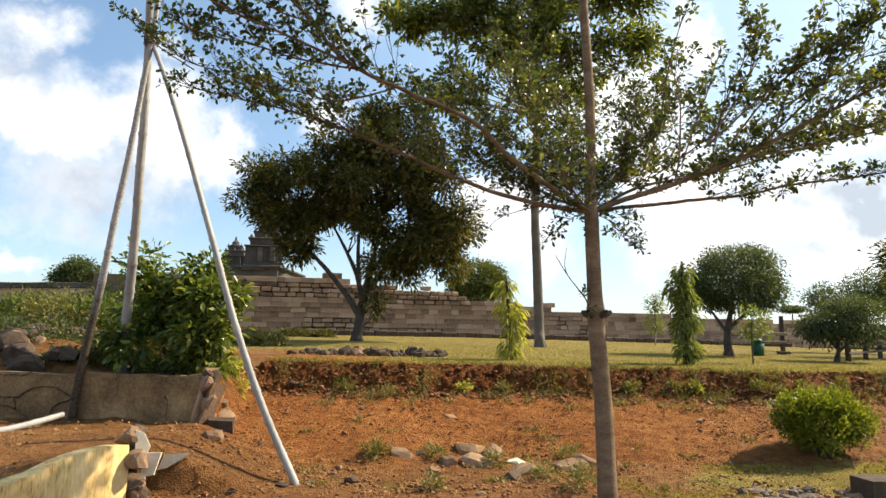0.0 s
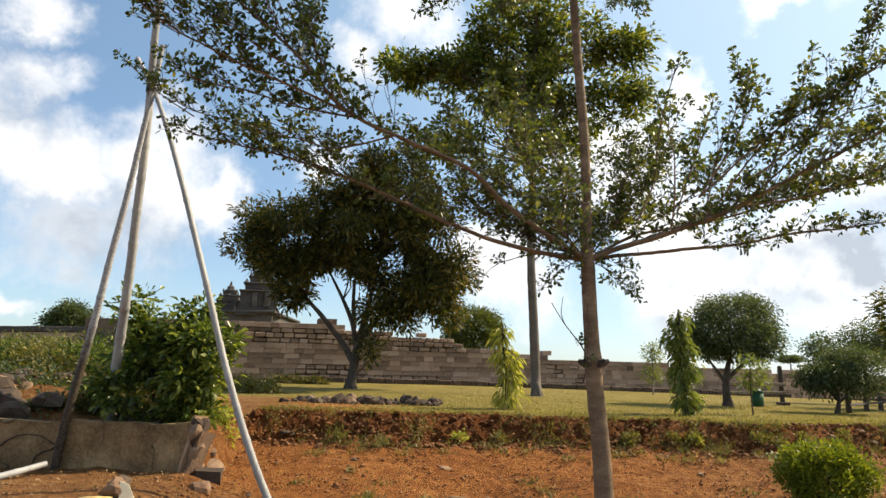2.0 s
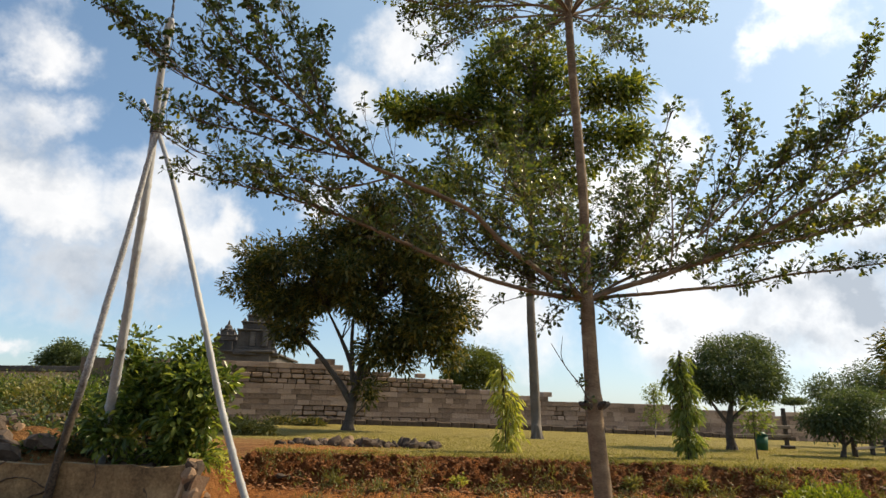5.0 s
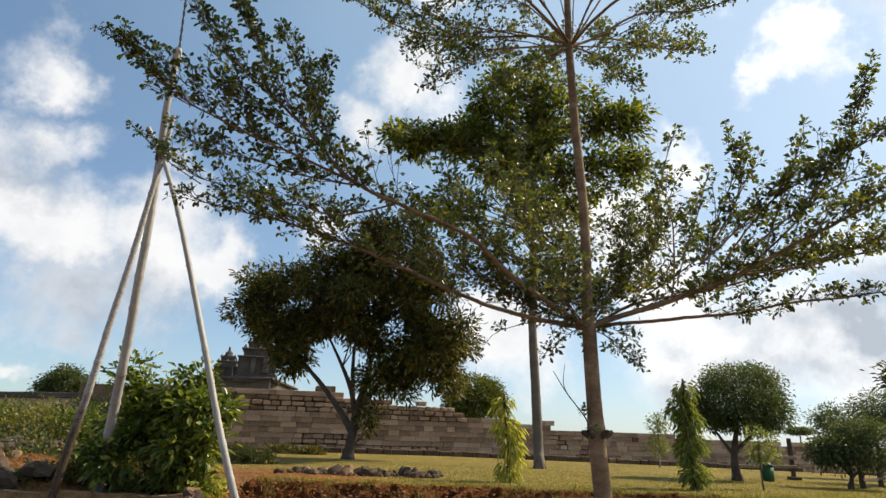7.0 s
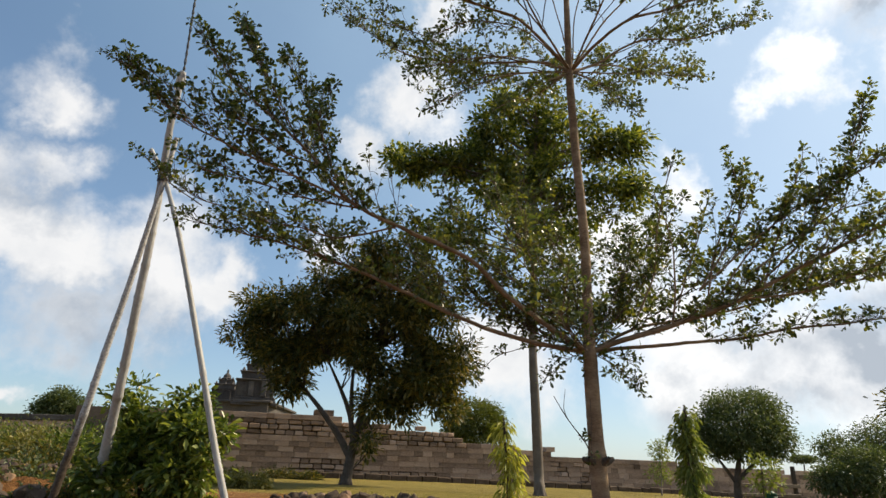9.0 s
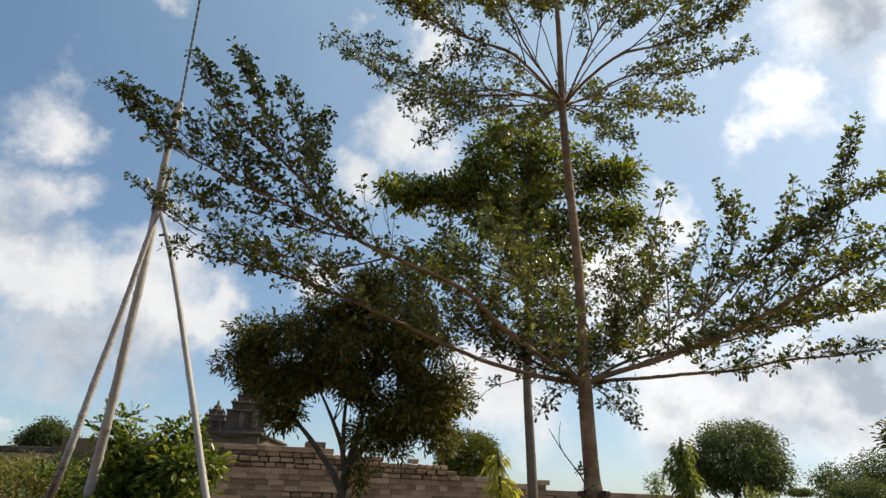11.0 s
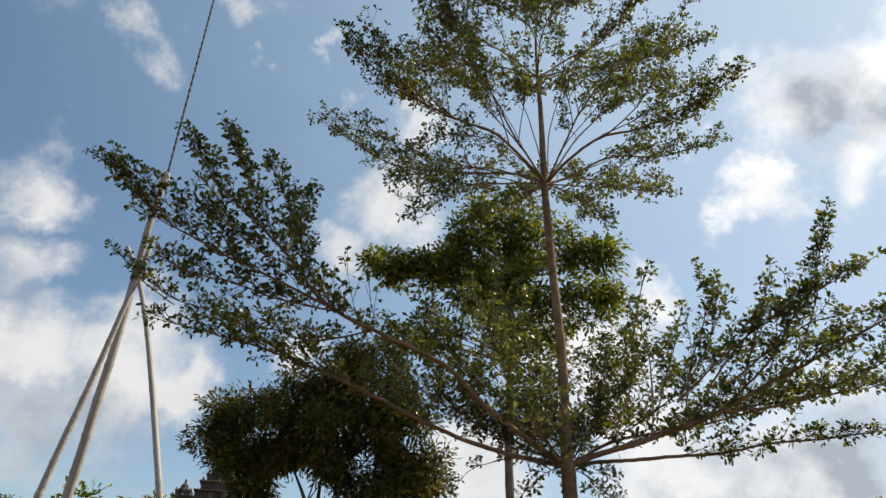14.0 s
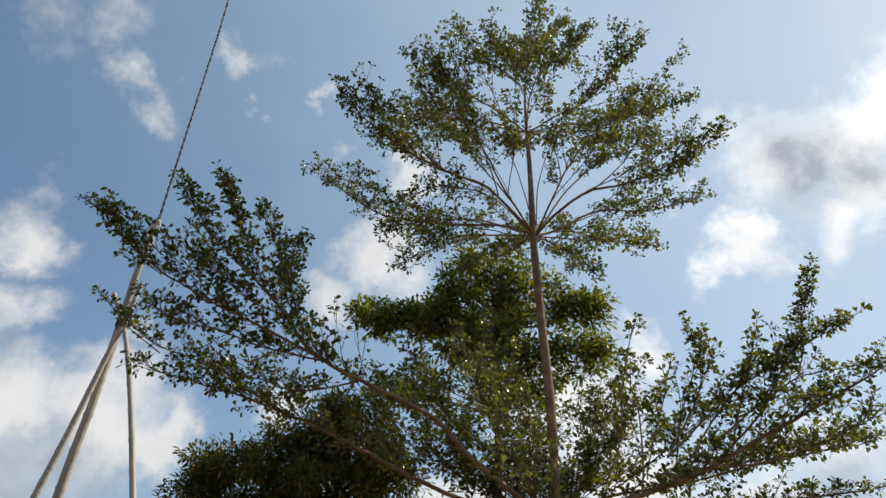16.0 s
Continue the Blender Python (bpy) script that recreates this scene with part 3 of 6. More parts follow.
def build_side_wall():
    w = thing("wall_north", (-16.99, 27, 3.1), "long grey boundary wall with a capping course", "stone wall", "", "structure")
    a, b = Vector((-26.25, 27, 3.05)), Vector((-10.16, 26.2, 3.09))
    mid, run = (a + b) / 2, (b - a)
    turn = math.degrees(math.atan2(run.y, run.x))
    top = (-17.02, 27, 3.53)[2]
    bm = bmesh.new()
    box(bm, (mid.x, mid.y, (top - 0.25 + 0.9) / 2), (run.length, 0.5, top - 0.25 - 0.9), 0.02, turn)
    put("wall_body", from_bm(bm, "wall_body", WALLSTONE), w)
    bm = bmesh.new()
    n = 26
    for i in range(n):
        p = a + run * ((i + 0.5) / n)
        box(bm, (p.x, p.y, top - 0.125), (run.length / n - 0.01, 0.62, 0.24), 0.02, turn, 0.012)
    put("capping", from_bm(bm, "capping", TEMPLE), w, "darker capping stones")


build_side_wall()


# ---- temple behind the wall ----
def tier(bm, c, z, w, h, over=0.0):
    box(bm, (c[0], c[1], z + h / 2), (w, w, h), 0.02, 14)
    if over:
        box(bm, (c[0], c[1], z + h + over * 0.3), (w + over * 2, w + over * 2, over * 0.6), 0.02, 14)


def build_temple(name, c, zb, w, h, label):
    """A square shrine: stepped foot, body with niches, tiered roof with small finials and a bell-shaped spire."""
    t = thing(name, (c[0], c[1], zb), label, "temple")
    bm = bmesh.new()
    for i in range(3):
        tier(bm, c, zb + i * 0.05 * h, w * (1.25 - 0.08 * i), 0.05 * h)
    put("foot", from_bm(bm, "foot", TEMPLE), t)
    bm = bmesh.new()
    tier(bm, c, zb + 0.15 * h, w, 0.27 * h, 0.07 * w)
    for sgn in (-1, 0, 1):
        box(bm, (c[0] + sgn * w * 0.36, c[1] - w * 0.5, zb + 0.28 * h), (w * 0.14, w * 0.14, 0.25 * h), 0.01, 14)
    put("body", from_bm(bm, "body", TEMPLE), t)
    z, ww = zb + 0.46 * h, w * 0.84
    for i in range(2):
        bm = bmesh.new()
        hh = 0.105 * h
        tier(bm, c, z, ww, hh, 0.07 * ww)
        for ax in (-1, 0, 1):
            for ay in (-1, 1):
                p = pose(c[0], c[1], 0, 0, 0, 14) @ Vector((ax * ww * 0.46, ay * ww * 0.46, 0))
                fin = bmesh.new()
                r = bmesh.ops.create_cone(fin, cap_ends=True, segments=8, radius1=0.08 * ww, radius2=0.02 * ww, depth=0.06 * h)
                bmesh.ops.translate(fin, vec=(p.x, p.y, z + hh + 0.05 * h), verts=r["verts"])
                put("finial", from_bm(fin, "finial", TEMPLE), t)
        put("roof_tier", from_bm(bm, "roof_tier", TEMPLE), t)
        z, ww = z + hh * 1.2, ww * 0.74
    bm = bmesh.new()
    prof = [(0.5, 0), (0.56, 0.12), (0.4, 0.2), (0.36, 0.42), (0.2, 0.55), (0.13, 0.6), (0.1, 0.85), (0.02, 1.0)]
    rings = []
    for r, zz in prof:
        rings.append([bm.verts.new((c[0] + r * ww * math.cos(a), c[1] + r * ww * math.sin(a), z + zz * (zb + h - z))) for a in np.arange(10) * 2 * math.pi / 10])
    for a, b in zip(rings, rings[1:]):
        for i in range(10):
            bm.faces.new((a[i], a[(i + 1) % 10], b[(i + 1) % 10], b[i]))
    put("spire", from_bm(bm, "spire", TEMPLE), t)


build_temple("temple", (-12.04, 40, 5.43), (-12.04, 40, 5.32)[2], 2.19, (-12.2, 40, 8.98)[2] - (-12.04, 40, 5.32)[2], "dark stone temple with a stepped roof behind the wall")
build_temple("temple", (-15.05, 43, 5.71), (-15.04, 43, 5.55)[2], 1.49, (-15.17, 43, 8.15)[2] - (-15.04, 43, 5.55)[2], "smaller dark stone shrine with a pointed spire")
base = thing("temple_terrace", (-12.82, 41, 5.26), "dark stone terrace ledge under the temples", "terrace")
bm = bmesh.new()
zt = (-12.83, 41, 5.45)[2] + 0.16
box(bm, ((-12.93, 41, 5.26)[0], 42, (zt + 0.9) / 2), (4.19, 6.5, zt - 0.9), 0.03, 0)
box(bm, ((-12.93, 41, 5.26)[0], 42, zt - 0.06), (4.64, 7.0, 0.14), 0.03, 0)
put("ledge", from_bm(bm, "ledge", TEMPLE), base)
rng = np.random.RandomState(3)
np.random.seed(5)


# ---- the tiered tree in front ----
def tall_tree():
    t = thing("tree", (1.36, 5.5, 0.01), "slender young tiered tree with grey-brown trunk and small glossy green leaves", "tree")
    trunk = smooth_path([(1.36, 5.5, -0.09), (1.34, 5.5, 0.87), (1.3, 5.5, 1.55), (1.28, 5.5, 2.56), (1.29, 5.5, 3.63), (1.25, 5.5, 4.67), (1.23, 5.5, 5.53), (1.24, 5.5, 6.56), (1.23, 5.5, 7.23), (1.26, 5.52, 8.11), (1.44, 5.55, 9.15), (1.65, 5.6, 10.14)], 0.06)
    r = np.interp(trunk[:, 2], [0, 0.3, 1.6, 1.7, 1.8, 2.55, 2.75, 5.4, 7.2, 8.6], [0.09, 0.084, 0.074, 0.084, 0.068, 0.064, 0.048, 0.042, 0.024, 0.006])
    put("trunk", Tubes().add(trunk, 0, 0, 12, wob=0.015, radii=r).mesh("trunk", BARK), t)
    knots = Tubes()
    k0 = np.array((1.3, 5.5, 1.62))
    for a in np.arange(5) * 1.3:
        d = np.array([math.cos(a), math.sin(a), 0.5])
        knots.add([k0 + d * 0.05, k0 + d * 0.115, k0 + d * 0.135], 0.035, 0.015, 7)
    put("pruned_knot", knots.mesh("pruned_knot", DARKBARK), t, "dark stub ring of pruned branches")
    at, way, size = [], [], []
    twigs = Tubes()

    def rosette(p, d, leaf, n):
        """A whorl of leaves opening round the tip of a spur."""
        off = np.random.normal(0, 1, (n, 3))
        off = unit(off - d * (off @ d)[:, None])
        at.append(np.repeat(p[None], n, 0) + off * 0.005)
        way.append(d * np.random.uniform(0.25, 1.1, (n, 1)) + off + np.array([0, 0, 0.15]))
        size.append(np.random.uniform(0.6, 1.15, n) * leaf)

    def spray(p, d, length, leaf, thick, upward, depth, leafy=1.0):
        """A twig with side twigs to either hand and whorls on short spurs."""
        m = max(3, int(length / 0.055))
        pts, q, e = [p], p.copy(), unit(d)
        for _ in range(m):
            e = unit(e + np.array([0, 0, upward * 0.1]) + np.random.normal(0, 0.075, 3))
            q = q + e * length / m
            pts.append(q)
        pts = np.array(pts)
        twigs.add(pts, thick, 0.0015, 4)
        if depth:
            hand, s = np.random.choice([-1, 1]), length * np.random.uniform(0.15, 0.3)
            while s < length * 0.95:
                i = min(m - 1, int(s / length * m))
                g = unit(pts[i + 1] - pts[i])
                side = unit(np.cross(g, [0, 0, 1.0])) * hand
                w = g * 0.8 + side * np.random.uniform(0.35, 0.9) + np.array([0, 0, np.random.uniform(-0.15, 0.5)])
                spray(pts[i], w, length * np.random.uniform(0.28, 0.5) * (1.2 - 0.6 * s / length), leaf, thick * 0.6, upward, depth - 1, leafy)
                hand, s = -hand, s + np.random.uniform(0.08, 0.15)
        for i in range(1 if not depth else m // 3, m):
            if np.random.rand() < 0.62 * leafy:
                young = 1.12 - 0.42 * i / m
                w = unit((pts[i + 1] - pts[i]) * 6 + np.random.normal(0, 0.55, 3) + np.array([0, 0, 0.25]))
                tip = pts[i] + w * np.random.uniform(0.02, 0.06)
                twigs.add([pts[i], tip], 0.002, 0.0013, 3)
                rosette(tip, w, leaf * young, np.random.randint(3, 6))
        if np.random.rand() < leafy + 0.15:
            rosette(pts[-1], e, leaf * 0.78, np.random.randint(4, 7))

    thin_out = 1.0

    def limb(points, r0, length, dense, leaf, start=0.16, upward=0.4, r1=0.006, rise=0.35, forks=0):
        low = points[-1][2] < 5.2
        if low:  # the far side of the first tier is shorter than the near one
            near = [min(p[1], 5.5 + (p[1] - 5.5) * 0.5) / p[1] for p in points]
            points = [tuple(p) if k == 1 else (p[0] * k, p[1] * k, 1.5 + (p[2] - 1.5) * k) for p, k in zip(points, near)]
        path = smooth_path(points, 0.06)
        path[2:] += np.cumsum(np.random.normal(0, 0.0028, (len(path) - 2, 3)), 0)
        slim = points[0] == F1 and low and r0 < 0.019
        if slim:
            start = min(start, 0.12)
        put("limb", Tubes().add(path, r0 * (0.42 if slim else 0.78), r1 * (0.4 if slim else 0.7), 8, 0.8, 0.03).mesh("limb", TWIG if slim else BARK), t)
        cum = np.r_[0, np.cumsum(np.linalg.norm(np.diff(path, axis=0), axis=1))]
        total = cum[-1]
        s = start * total
        while s < total:
            u = s / total
            i = min(len(path) - 2, int(np.searchsorted(cum, s)))
            g = unit(path[i + 1] - path[max(0, i - 1)])
            side = unit(np.cross(g, [0, 0, 1.0])) * np.random.choice([-1, 1])
            d = g * np.random.uniform(0.45, 1.0) + side * np.random.uniform(0.2, 0.85) + np.array([0, 0, np.random.uniform(-0.2, 2 * rise)])
            grow = min(1.0, 0.4 + u * 1.8) * (1 - 0.55 * max(0, u - 0.55) / 0.45)
            spray(path[i], d, length * grow * (0.35 + 0.85 * np.random.rand() ** 1.3), leaf, 0.0045, upward, 1, min(1.0, 1.8 * u) if not low else 1.0)
            s += thin_out * dense * (1.75 if low else 1.35) * np.random.uniform(0.6, 1.4)
        spray(path[-1], path[-1] - path[-4], length * 0.4, leaf, 0.004, upward, 1)
        # bare side limbs that carry leaves on their outer half only
        for k in range(forks):
            i = int(len(path) * (0.16 + 0.42 * (k + np.random.rand()) / max(1, forks)))
            g = unit(path[i + 1] - path[i - 1])
            side = unit(np.cross(g, [0, 0, 1.0])) * (1 if k % 2 else -1)
            e, q, run, left = unit(g + side * np.random.uniform(0.3, 0.6) + np.array([0, 0, np.random.uniform(-0.1, 0.35)])), path[i], [path[i]], (total - cum[i]) * np.random.uniform(0.6, 0.9)
            for _ in range(14):
                e = unit(e + np.random.normal(0, 0.06, 3) + np.array([0, 0, 0.02]))
                q = q + e * left / 14
                run.append(q)
            twigs.add(np.array(run), r0 * 0.36, 0.003, 6)
            for j in range(5, 14):
                w = unit(run[j + 1] - run[j]) + unit(np.cross(e, [0, 0, 1.0])) * np.random.uniform(-0.8, 0.8) + np.array([0, 0, np.random.uniform(-0.2, 0.6)])
                if np.random.rand() < 0.85 / thin_out:
                    spray(run[j], w, length * np.random.uniform(0.3, 0.75), leaf, 0.0035, upward, 1, min(1.0, 0.1 * j))
            spray(run[-1], e, length * 0.45, leaf, 0.003, upward, 1)

    F1, F2 = (1.28, 5.5, 2.58), (1.25, 5.5, 5.57)
    F3, F4 = (1.23, 5.5, 7.17), (1.26, 5.52, 8)
    LF = 0.073
    # first tier
    limb([F1, (0.97, 5.4, 2.73), (0.54, 5.25, 2.98), (0.18, 5.1, 3.27), (-0.36, 4.9, 3.45), (-0.84, 4.75, 3.65), (-1.15, 4.6, 3.99), (-1.52, 4.5, 4.32), (-1.81, 4.4, 4.56), (-2.12, 4.35, 4.94)], 0.034, 0.62, 0.04, LF, 0.42, 0.5)
    limb([(-0.84, 4.75, 3.65), (-1.13, 4.7, 3.77), (-1.55, 4.6, 3.92), (-1.91, 4.5, 4.07), (-2.23, 4.4, 4.24), (-2.66, 4.3, 4.6)], 0.016, 0.55, 0.035, LF, 0.08, 0.4)
    limb([(-0.75, 4.8, 3.62), (-1.04, 4.9, 4.04), (-1.24, 4.95, 4.41), (-1.22, 5, 4.93)], 0.012, 0.42, 0.06, LF, 0.15, 0.6)
    limb([(-0.91, 4.75, 3.69), (-1.1, 4.75, 4.18), (-1.3, 4.75, 4.64), (-1.51, 4.7, 5.02)], 0.011, 0.42, 0.045, LF, 0.2, 0.6)
    limb([(-1.3, 4.55, 4.14), (-1.6, 4.6, 4.7), (-1.82, 4.6, 5.06), (-1.92, 4.6, 5.27)], 0.01, 0.4, 0.045, LF, 0.2, 0.6)
    limb([(2.26, 5.25, 2.91), (2.4, 5.3, 3.42), (2.57, 5.3, 3.81), (2.77, 5.3, 4.28)], 0.011, 0.34, 0.07, LF, 0.2, 0.6)
    limb([(2.71, 5.1, 3.1), (2.98, 5.2, 3.62), (3.15, 5.2, 4.01), (3.33, 5.2, 4.43)], 0.011, 0.36, 0.06, LF, 0.2, 0.6)
    limb([(2.04, 5.3, 2.99), (2.27, 5.35, 3.54), (2.45, 5.4, 4.03)], 0.009, 0.3, 0.08, LF, 0.25, 0.6)
    limb([F1, (0.87, 5.55, 2.64), (0.47, 5.6, 2.75), (0.05, 5.6, 2.91), (-0.55, 5.6, 3.18), (-1.04, 5.6, 3.38), (-1.61, 5.6, 3.56), (-2.04, 5.55, 3.65), (-2.42, 5.5, 3.71)], 0.03, 0.62, 0.036, LF, 0.28, 0.2, rise=0.2)
    limb([(-1.04, 5.6, 3.38), (-1.6, 5.5, 3.67), (-2.02, 5.4, 3.85), (-2.38, 5.3, 3.94), (-2.64, 5.2, 4.12)], 0.012, 0.5, 0.045, LF, 0.1, 0.3)
    limb([F1, (0.93, 5.9, 2.84), (0.41, 6.4, 3.24), (-0.22, 6.9, 3.77), (-0.75, 7.2, 4.45)], 0.013, 0.75, 0.06, LF, 0.2, 0.5)
    limb([F1, (1.15, 5.9, 3.01), (0.98, 6.5, 3.67), (0.79, 7, 4.41), (0.61, 7.3, 5.09)], 0.013, 0.75, 0.045, LF, 0.2, 0.6)
    limb([F1, (1.06, 5.2, 2.69), (0.8, 5, 2.97), (0.5, 4.8, 3.29), (0.35, 4.7, 3.5)], 0.016, 0.5, 0.07, LF, 0.3, 0.5)
    limb([F1, (1.62, 6, 2.99), (1.99, 6.6, 3.47), (2.27, 7, 3.94), (2.55, 7.3, 4.51)], 0.013, 0.75, 0.045, LF, 0.2, 0.4)
    limb([F1, (1.53, 5.45, 2.67), (1.94, 5.35, 2.79), (2.39, 5.2, 2.94), (2.76, 5.1, 3.13), (3.17, 5, 3.34), (3.69, 4.9, 3.6), (4.38, 4.8, 3.97)], 0.034, 0.62, 0.04, LF, 0.22, 0.6, rise=0.5)
    limb([(1.97, 5.3, 2.8), (2.02, 5.25, 3.18), (2.01, 5.2, 3.54), (1.88, 5.15, 3.99)], 0.012, 0.34, 0.08, LF, 0.3, 0.6)
    limb([(2.55, 5.2, 3.02), (2.95, 5.1, 3.39), (3.26, 5, 3.81), (3.54, 4.9, 4.27), (3.75, 4.85, 4.83)], 0.014, 0.5, 0.05, LF, 0.25, 0.6)
    limb([(2.26, 5.25, 2.9), (2.66, 5.2, 3.44), (3.01, 5.1, 3.8), (3.45, 5, 4.04), (4.07, 4.9, 4.4)], 0.012, 0.5, 0.05, LF, 0.25, 0.6)
    limb([F1, (1.55, 5.6, 2.64), (2.19, 5.8, 2.75), (2.83, 6, 2.86), (3.45, 6.1, 2.99), (4.1, 6.2, 3.09), (5.02, 6.3, 3.27)], 0.024, 0.45, 0.055, LF, 0.3, 0.35, rise=0.3)
    limb([F1, (1.77, 5.8, 2.87), (2.51, 6.1, 3.1), (3.26, 6.3, 3.35), (4.14, 6.5, 3.62), (5.13, 6.6, 3.88)], 0.02, 0.5, 0.045, LF, 0.25, 0.4, rise=0.3)
    limb([F1, (1.02, 5.7, 2.67), (0.72, 6, 2.69), (0.46, 6.3, 2.62), (0.36, 6.4, 2.49)], 0.014, 0.26, 0.12, LF, 0.3, 0.0)
    limb([F1, (1.04, 4.9, 2.57), (0.86, 4.4, 2.63), (0.83, 4, 2.76)], 0.013, 0.45, 0.09, LF, 0.3, 0.3)
    limb([(-0.75, 4.8, 3.62), (-1.25, 4.85, 3.73), (-1.66, 4.85, 3.86), (-2.04, 4.8, 3.91), (-2.31, 4.8, 4.04)], 0.012, 0.5, 0.035, LF, 0.08, 0.35)
    limb([(-0.46, 4.88, 3.49), (-0.95, 5, 3.43), (-1.38, 5.1, 3.57), (-1.75, 5.1, 3.64)], 0.012, 0.5, 0.04, LF, 0.1, 0.35)
    limb([(-1.12, 4.6, 3.93), (-1.39, 4.5, 3.98), (-1.66, 4.4, 4.15), (-1.87, 4.4, 4.28)], 0.01, 0.45, 0.035, LF, 0.1, 0.4)
    limb([(2.52, 5.15, 3.01), (3.05, 5.3, 3.12), (3.66, 5.4, 3.32), (4.34, 5.4, 3.62)], 0.014, 0.55, 0.04, LF, 0.1, 0.5, rise=0.5)
    limb([F1, (1.25, 6.1, 3.18), (1.31, 6.6, 3.71), (1.34, 7, 4.28)], 0.016, 0.65, 0.05, LF, 0.25, 0.5)
    limb([F1, (0.75, 6.2, 3.08), (0.24, 6.8, 3.48), (-0.1, 7.2, 4.17)], 0.016, 0.7, 0.045, LF, 0.25, 0.5)
    for a, b, c in (((1.85, 6.2, 3.05), (2.49, 6.8, 3.47), (3.03, 7.2, 4.03)), ((0.97, 6.2, 2.91), (0.57, 6.8, 3.22), (-0.01, 7.4, 3.57)), ((1.64, 6.3, 3.06), (1.98, 7, 3.58), (2.15, 7.5, 4.26)),
                    ((1.11, 6.3, 3.05), (0.91, 7, 3.55), (0.49, 7.6, 4.18)), ((1.45, 6.5, 3.11), (1.62, 7.2, 3.63), (1.93, 7.8, 4.28)), ((0.78, 6, 2.91), (0.35, 6.4, 3.49), (-0.23, 6.7, 4.12))):
        limb([F1, a, b, c], 0.009, 0.7, 0.055, LF, 0.22, 0.25, rise=0.25)
    # infill of the first tier
    limb([(2.20, 5.20, 3.09), (2.51, 5.22, 3.53), (2.71, 5.23, 3.96), (2.69, 5.25, 4.38)], 0.012, 0.42, 0.07, LF, 0.2, 0.5, rise=0.4)
    limb([(2.20, 5.20, 3.09), (2.79, 5.13, 3.61), (3.32, 5.07, 3.98), (3.96, 5.00, 4.39)], 0.012, 0.42, 0.07, LF, 0.2, 0.5, rise=0.4)
    limb([(2.62, 5.00, 3.23), (3.08, 5.03, 3.58), (3.55, 5.07, 3.87), (4.11, 5.10, 4.01)], 0.012, 0.42, 0.07, LF, 0.2, 0.5, rise=0.4)
    limb([(1.69, 5.35, 2.89), (1.88, 5.37, 3.30), (1.96, 5.38, 3.81), (2.15, 5.40, 4.39)], 0.012, 0.42, 0.07, LF, 0.2, 0.5, rise=0.4)
    limb([F1, (2.13, 5.60, 2.92), (3.00, 5.70, 3.19), (3.79, 5.80, 3.35), (4.69, 5.90, 3.62)], 0.014, 0.4, 0.06, LF, 0.3, 0.3, rise=0.3)
    limb([F1, (2.04, 5.62, 3.05), (2.75, 5.75, 3.56), (3.48, 5.88, 3.92), (4.39, 6.00, 4.05)], 0.014, 0.4, 0.06, LF, 0.3, 0.3, rise=0.3)
    limb([F1, (0.99, 5.63, 3.19), (0.78, 5.77, 3.82), (0.79, 5.90, 4.59)], 0.012, 0.5, 0.055, LF, 0.22, 0.4)
    limb([F1, (1.18, 5.77, 3.29), (0.97, 6.03, 4.06), (0.99, 6.30, 4.58)], 0.012, 0.5, 0.055, LF, 0.22, 0.4)
    limb([F1, (1.67, 5.75, 3.30), (1.93, 6.00, 3.94)], 0.012, 0.5, 0.055, LF, 0.22, 0.4)
    limb([F1, (0.57, 5.73, 3.39), (0.13, 5.97, 3.95), (-0.06, 6.20, 4.55)], 0.012, 0.5, 0.055, LF, 0.22, 0.4)
    limb([F1, (0.89, 5.67, 3.09), (0.30, 5.83, 3.53), (-0.22, 6.00, 3.76)], 0.012, 0.5, 0.055, LF, 0.22, 0.4)
    limb([F1, (1.76, 5.73, 3.13), (2.22, 5.97, 3.68), (2.70, 6.20, 4.03)], 0.012, 0.5, 0.055, LF, 0.22, 0.4)
    # long thin shoots at the tip of the left spray
    limb([(-2.08, 4.40, 4.14), (-2.31, 4.33, 4.34), (-2.57, 4.27, 4.56), (-2.81, 4.20, 4.68)], 0.007, 0.2, 0.06, LF * 0.75, 0.25, 0.4, r1=0.003)
    limb([(-2.16, 4.40, 4.31), (-2.44, 4.35, 4.55), (-2.67, 4.30, 4.70)], 0.007, 0.2, 0.06, LF * 0.75, 0.25, 0.4, r1=0.003)
    limb([(-2.06, 4.70, 3.57), (-2.34, 4.65, 3.74), (-2.62, 4.60, 3.99)], 0.007, 0.2, 0.06, LF * 0.75, 0.25, 0.4, r1=0.003)
    limb([(-1.75, 4.60, 4.34), (-1.97, 4.55, 4.77), (-2.21, 4.50, 5.07)], 0.007, 0.2, 0.06, LF * 0.75, 0.25, 0.4, r1=0.003)
    limb([(-1.43, 4.70, 4.36), (-1.67, 4.65, 4.80), (-1.89, 4.60, 5.30)], 0.007, 0.2, 0.06, LF * 0.75, 0.25, 0.4, r1=0.003)
    limb([(3.03, 5.00, 3.12), (3.40, 4.97, 3.75), (3.65, 4.93, 4.31), (3.82, 4.90, 4.76)], 0.007, 0.2, 0.06, LF * 0.75, 0.25, 0.4, r1=0.003)
    # hanging twigs below the fork
    for end, d in (((0.86, 5.4, 2.33), 0.07), ((1.66, 5.4, 2.25), 0.05), ((1.66, 5.6, 2.51), 0.05), ((1.61, 5.7, 2.39), 0.06), ((1.02, 5.7, 2.45), 0.07), ((1.24, 5.4, 1.73), 0.4)):
        limb([F1, (np.array(F1) * 0.5 + np.array(end) * 0.5 + [0, 0, 0.05]).tolist(), end], 0.006, 0.2, d, LF * 0.85, 0.4, -0.1)
    # second tier
    LF = 0.064
    thin_out = 1.15
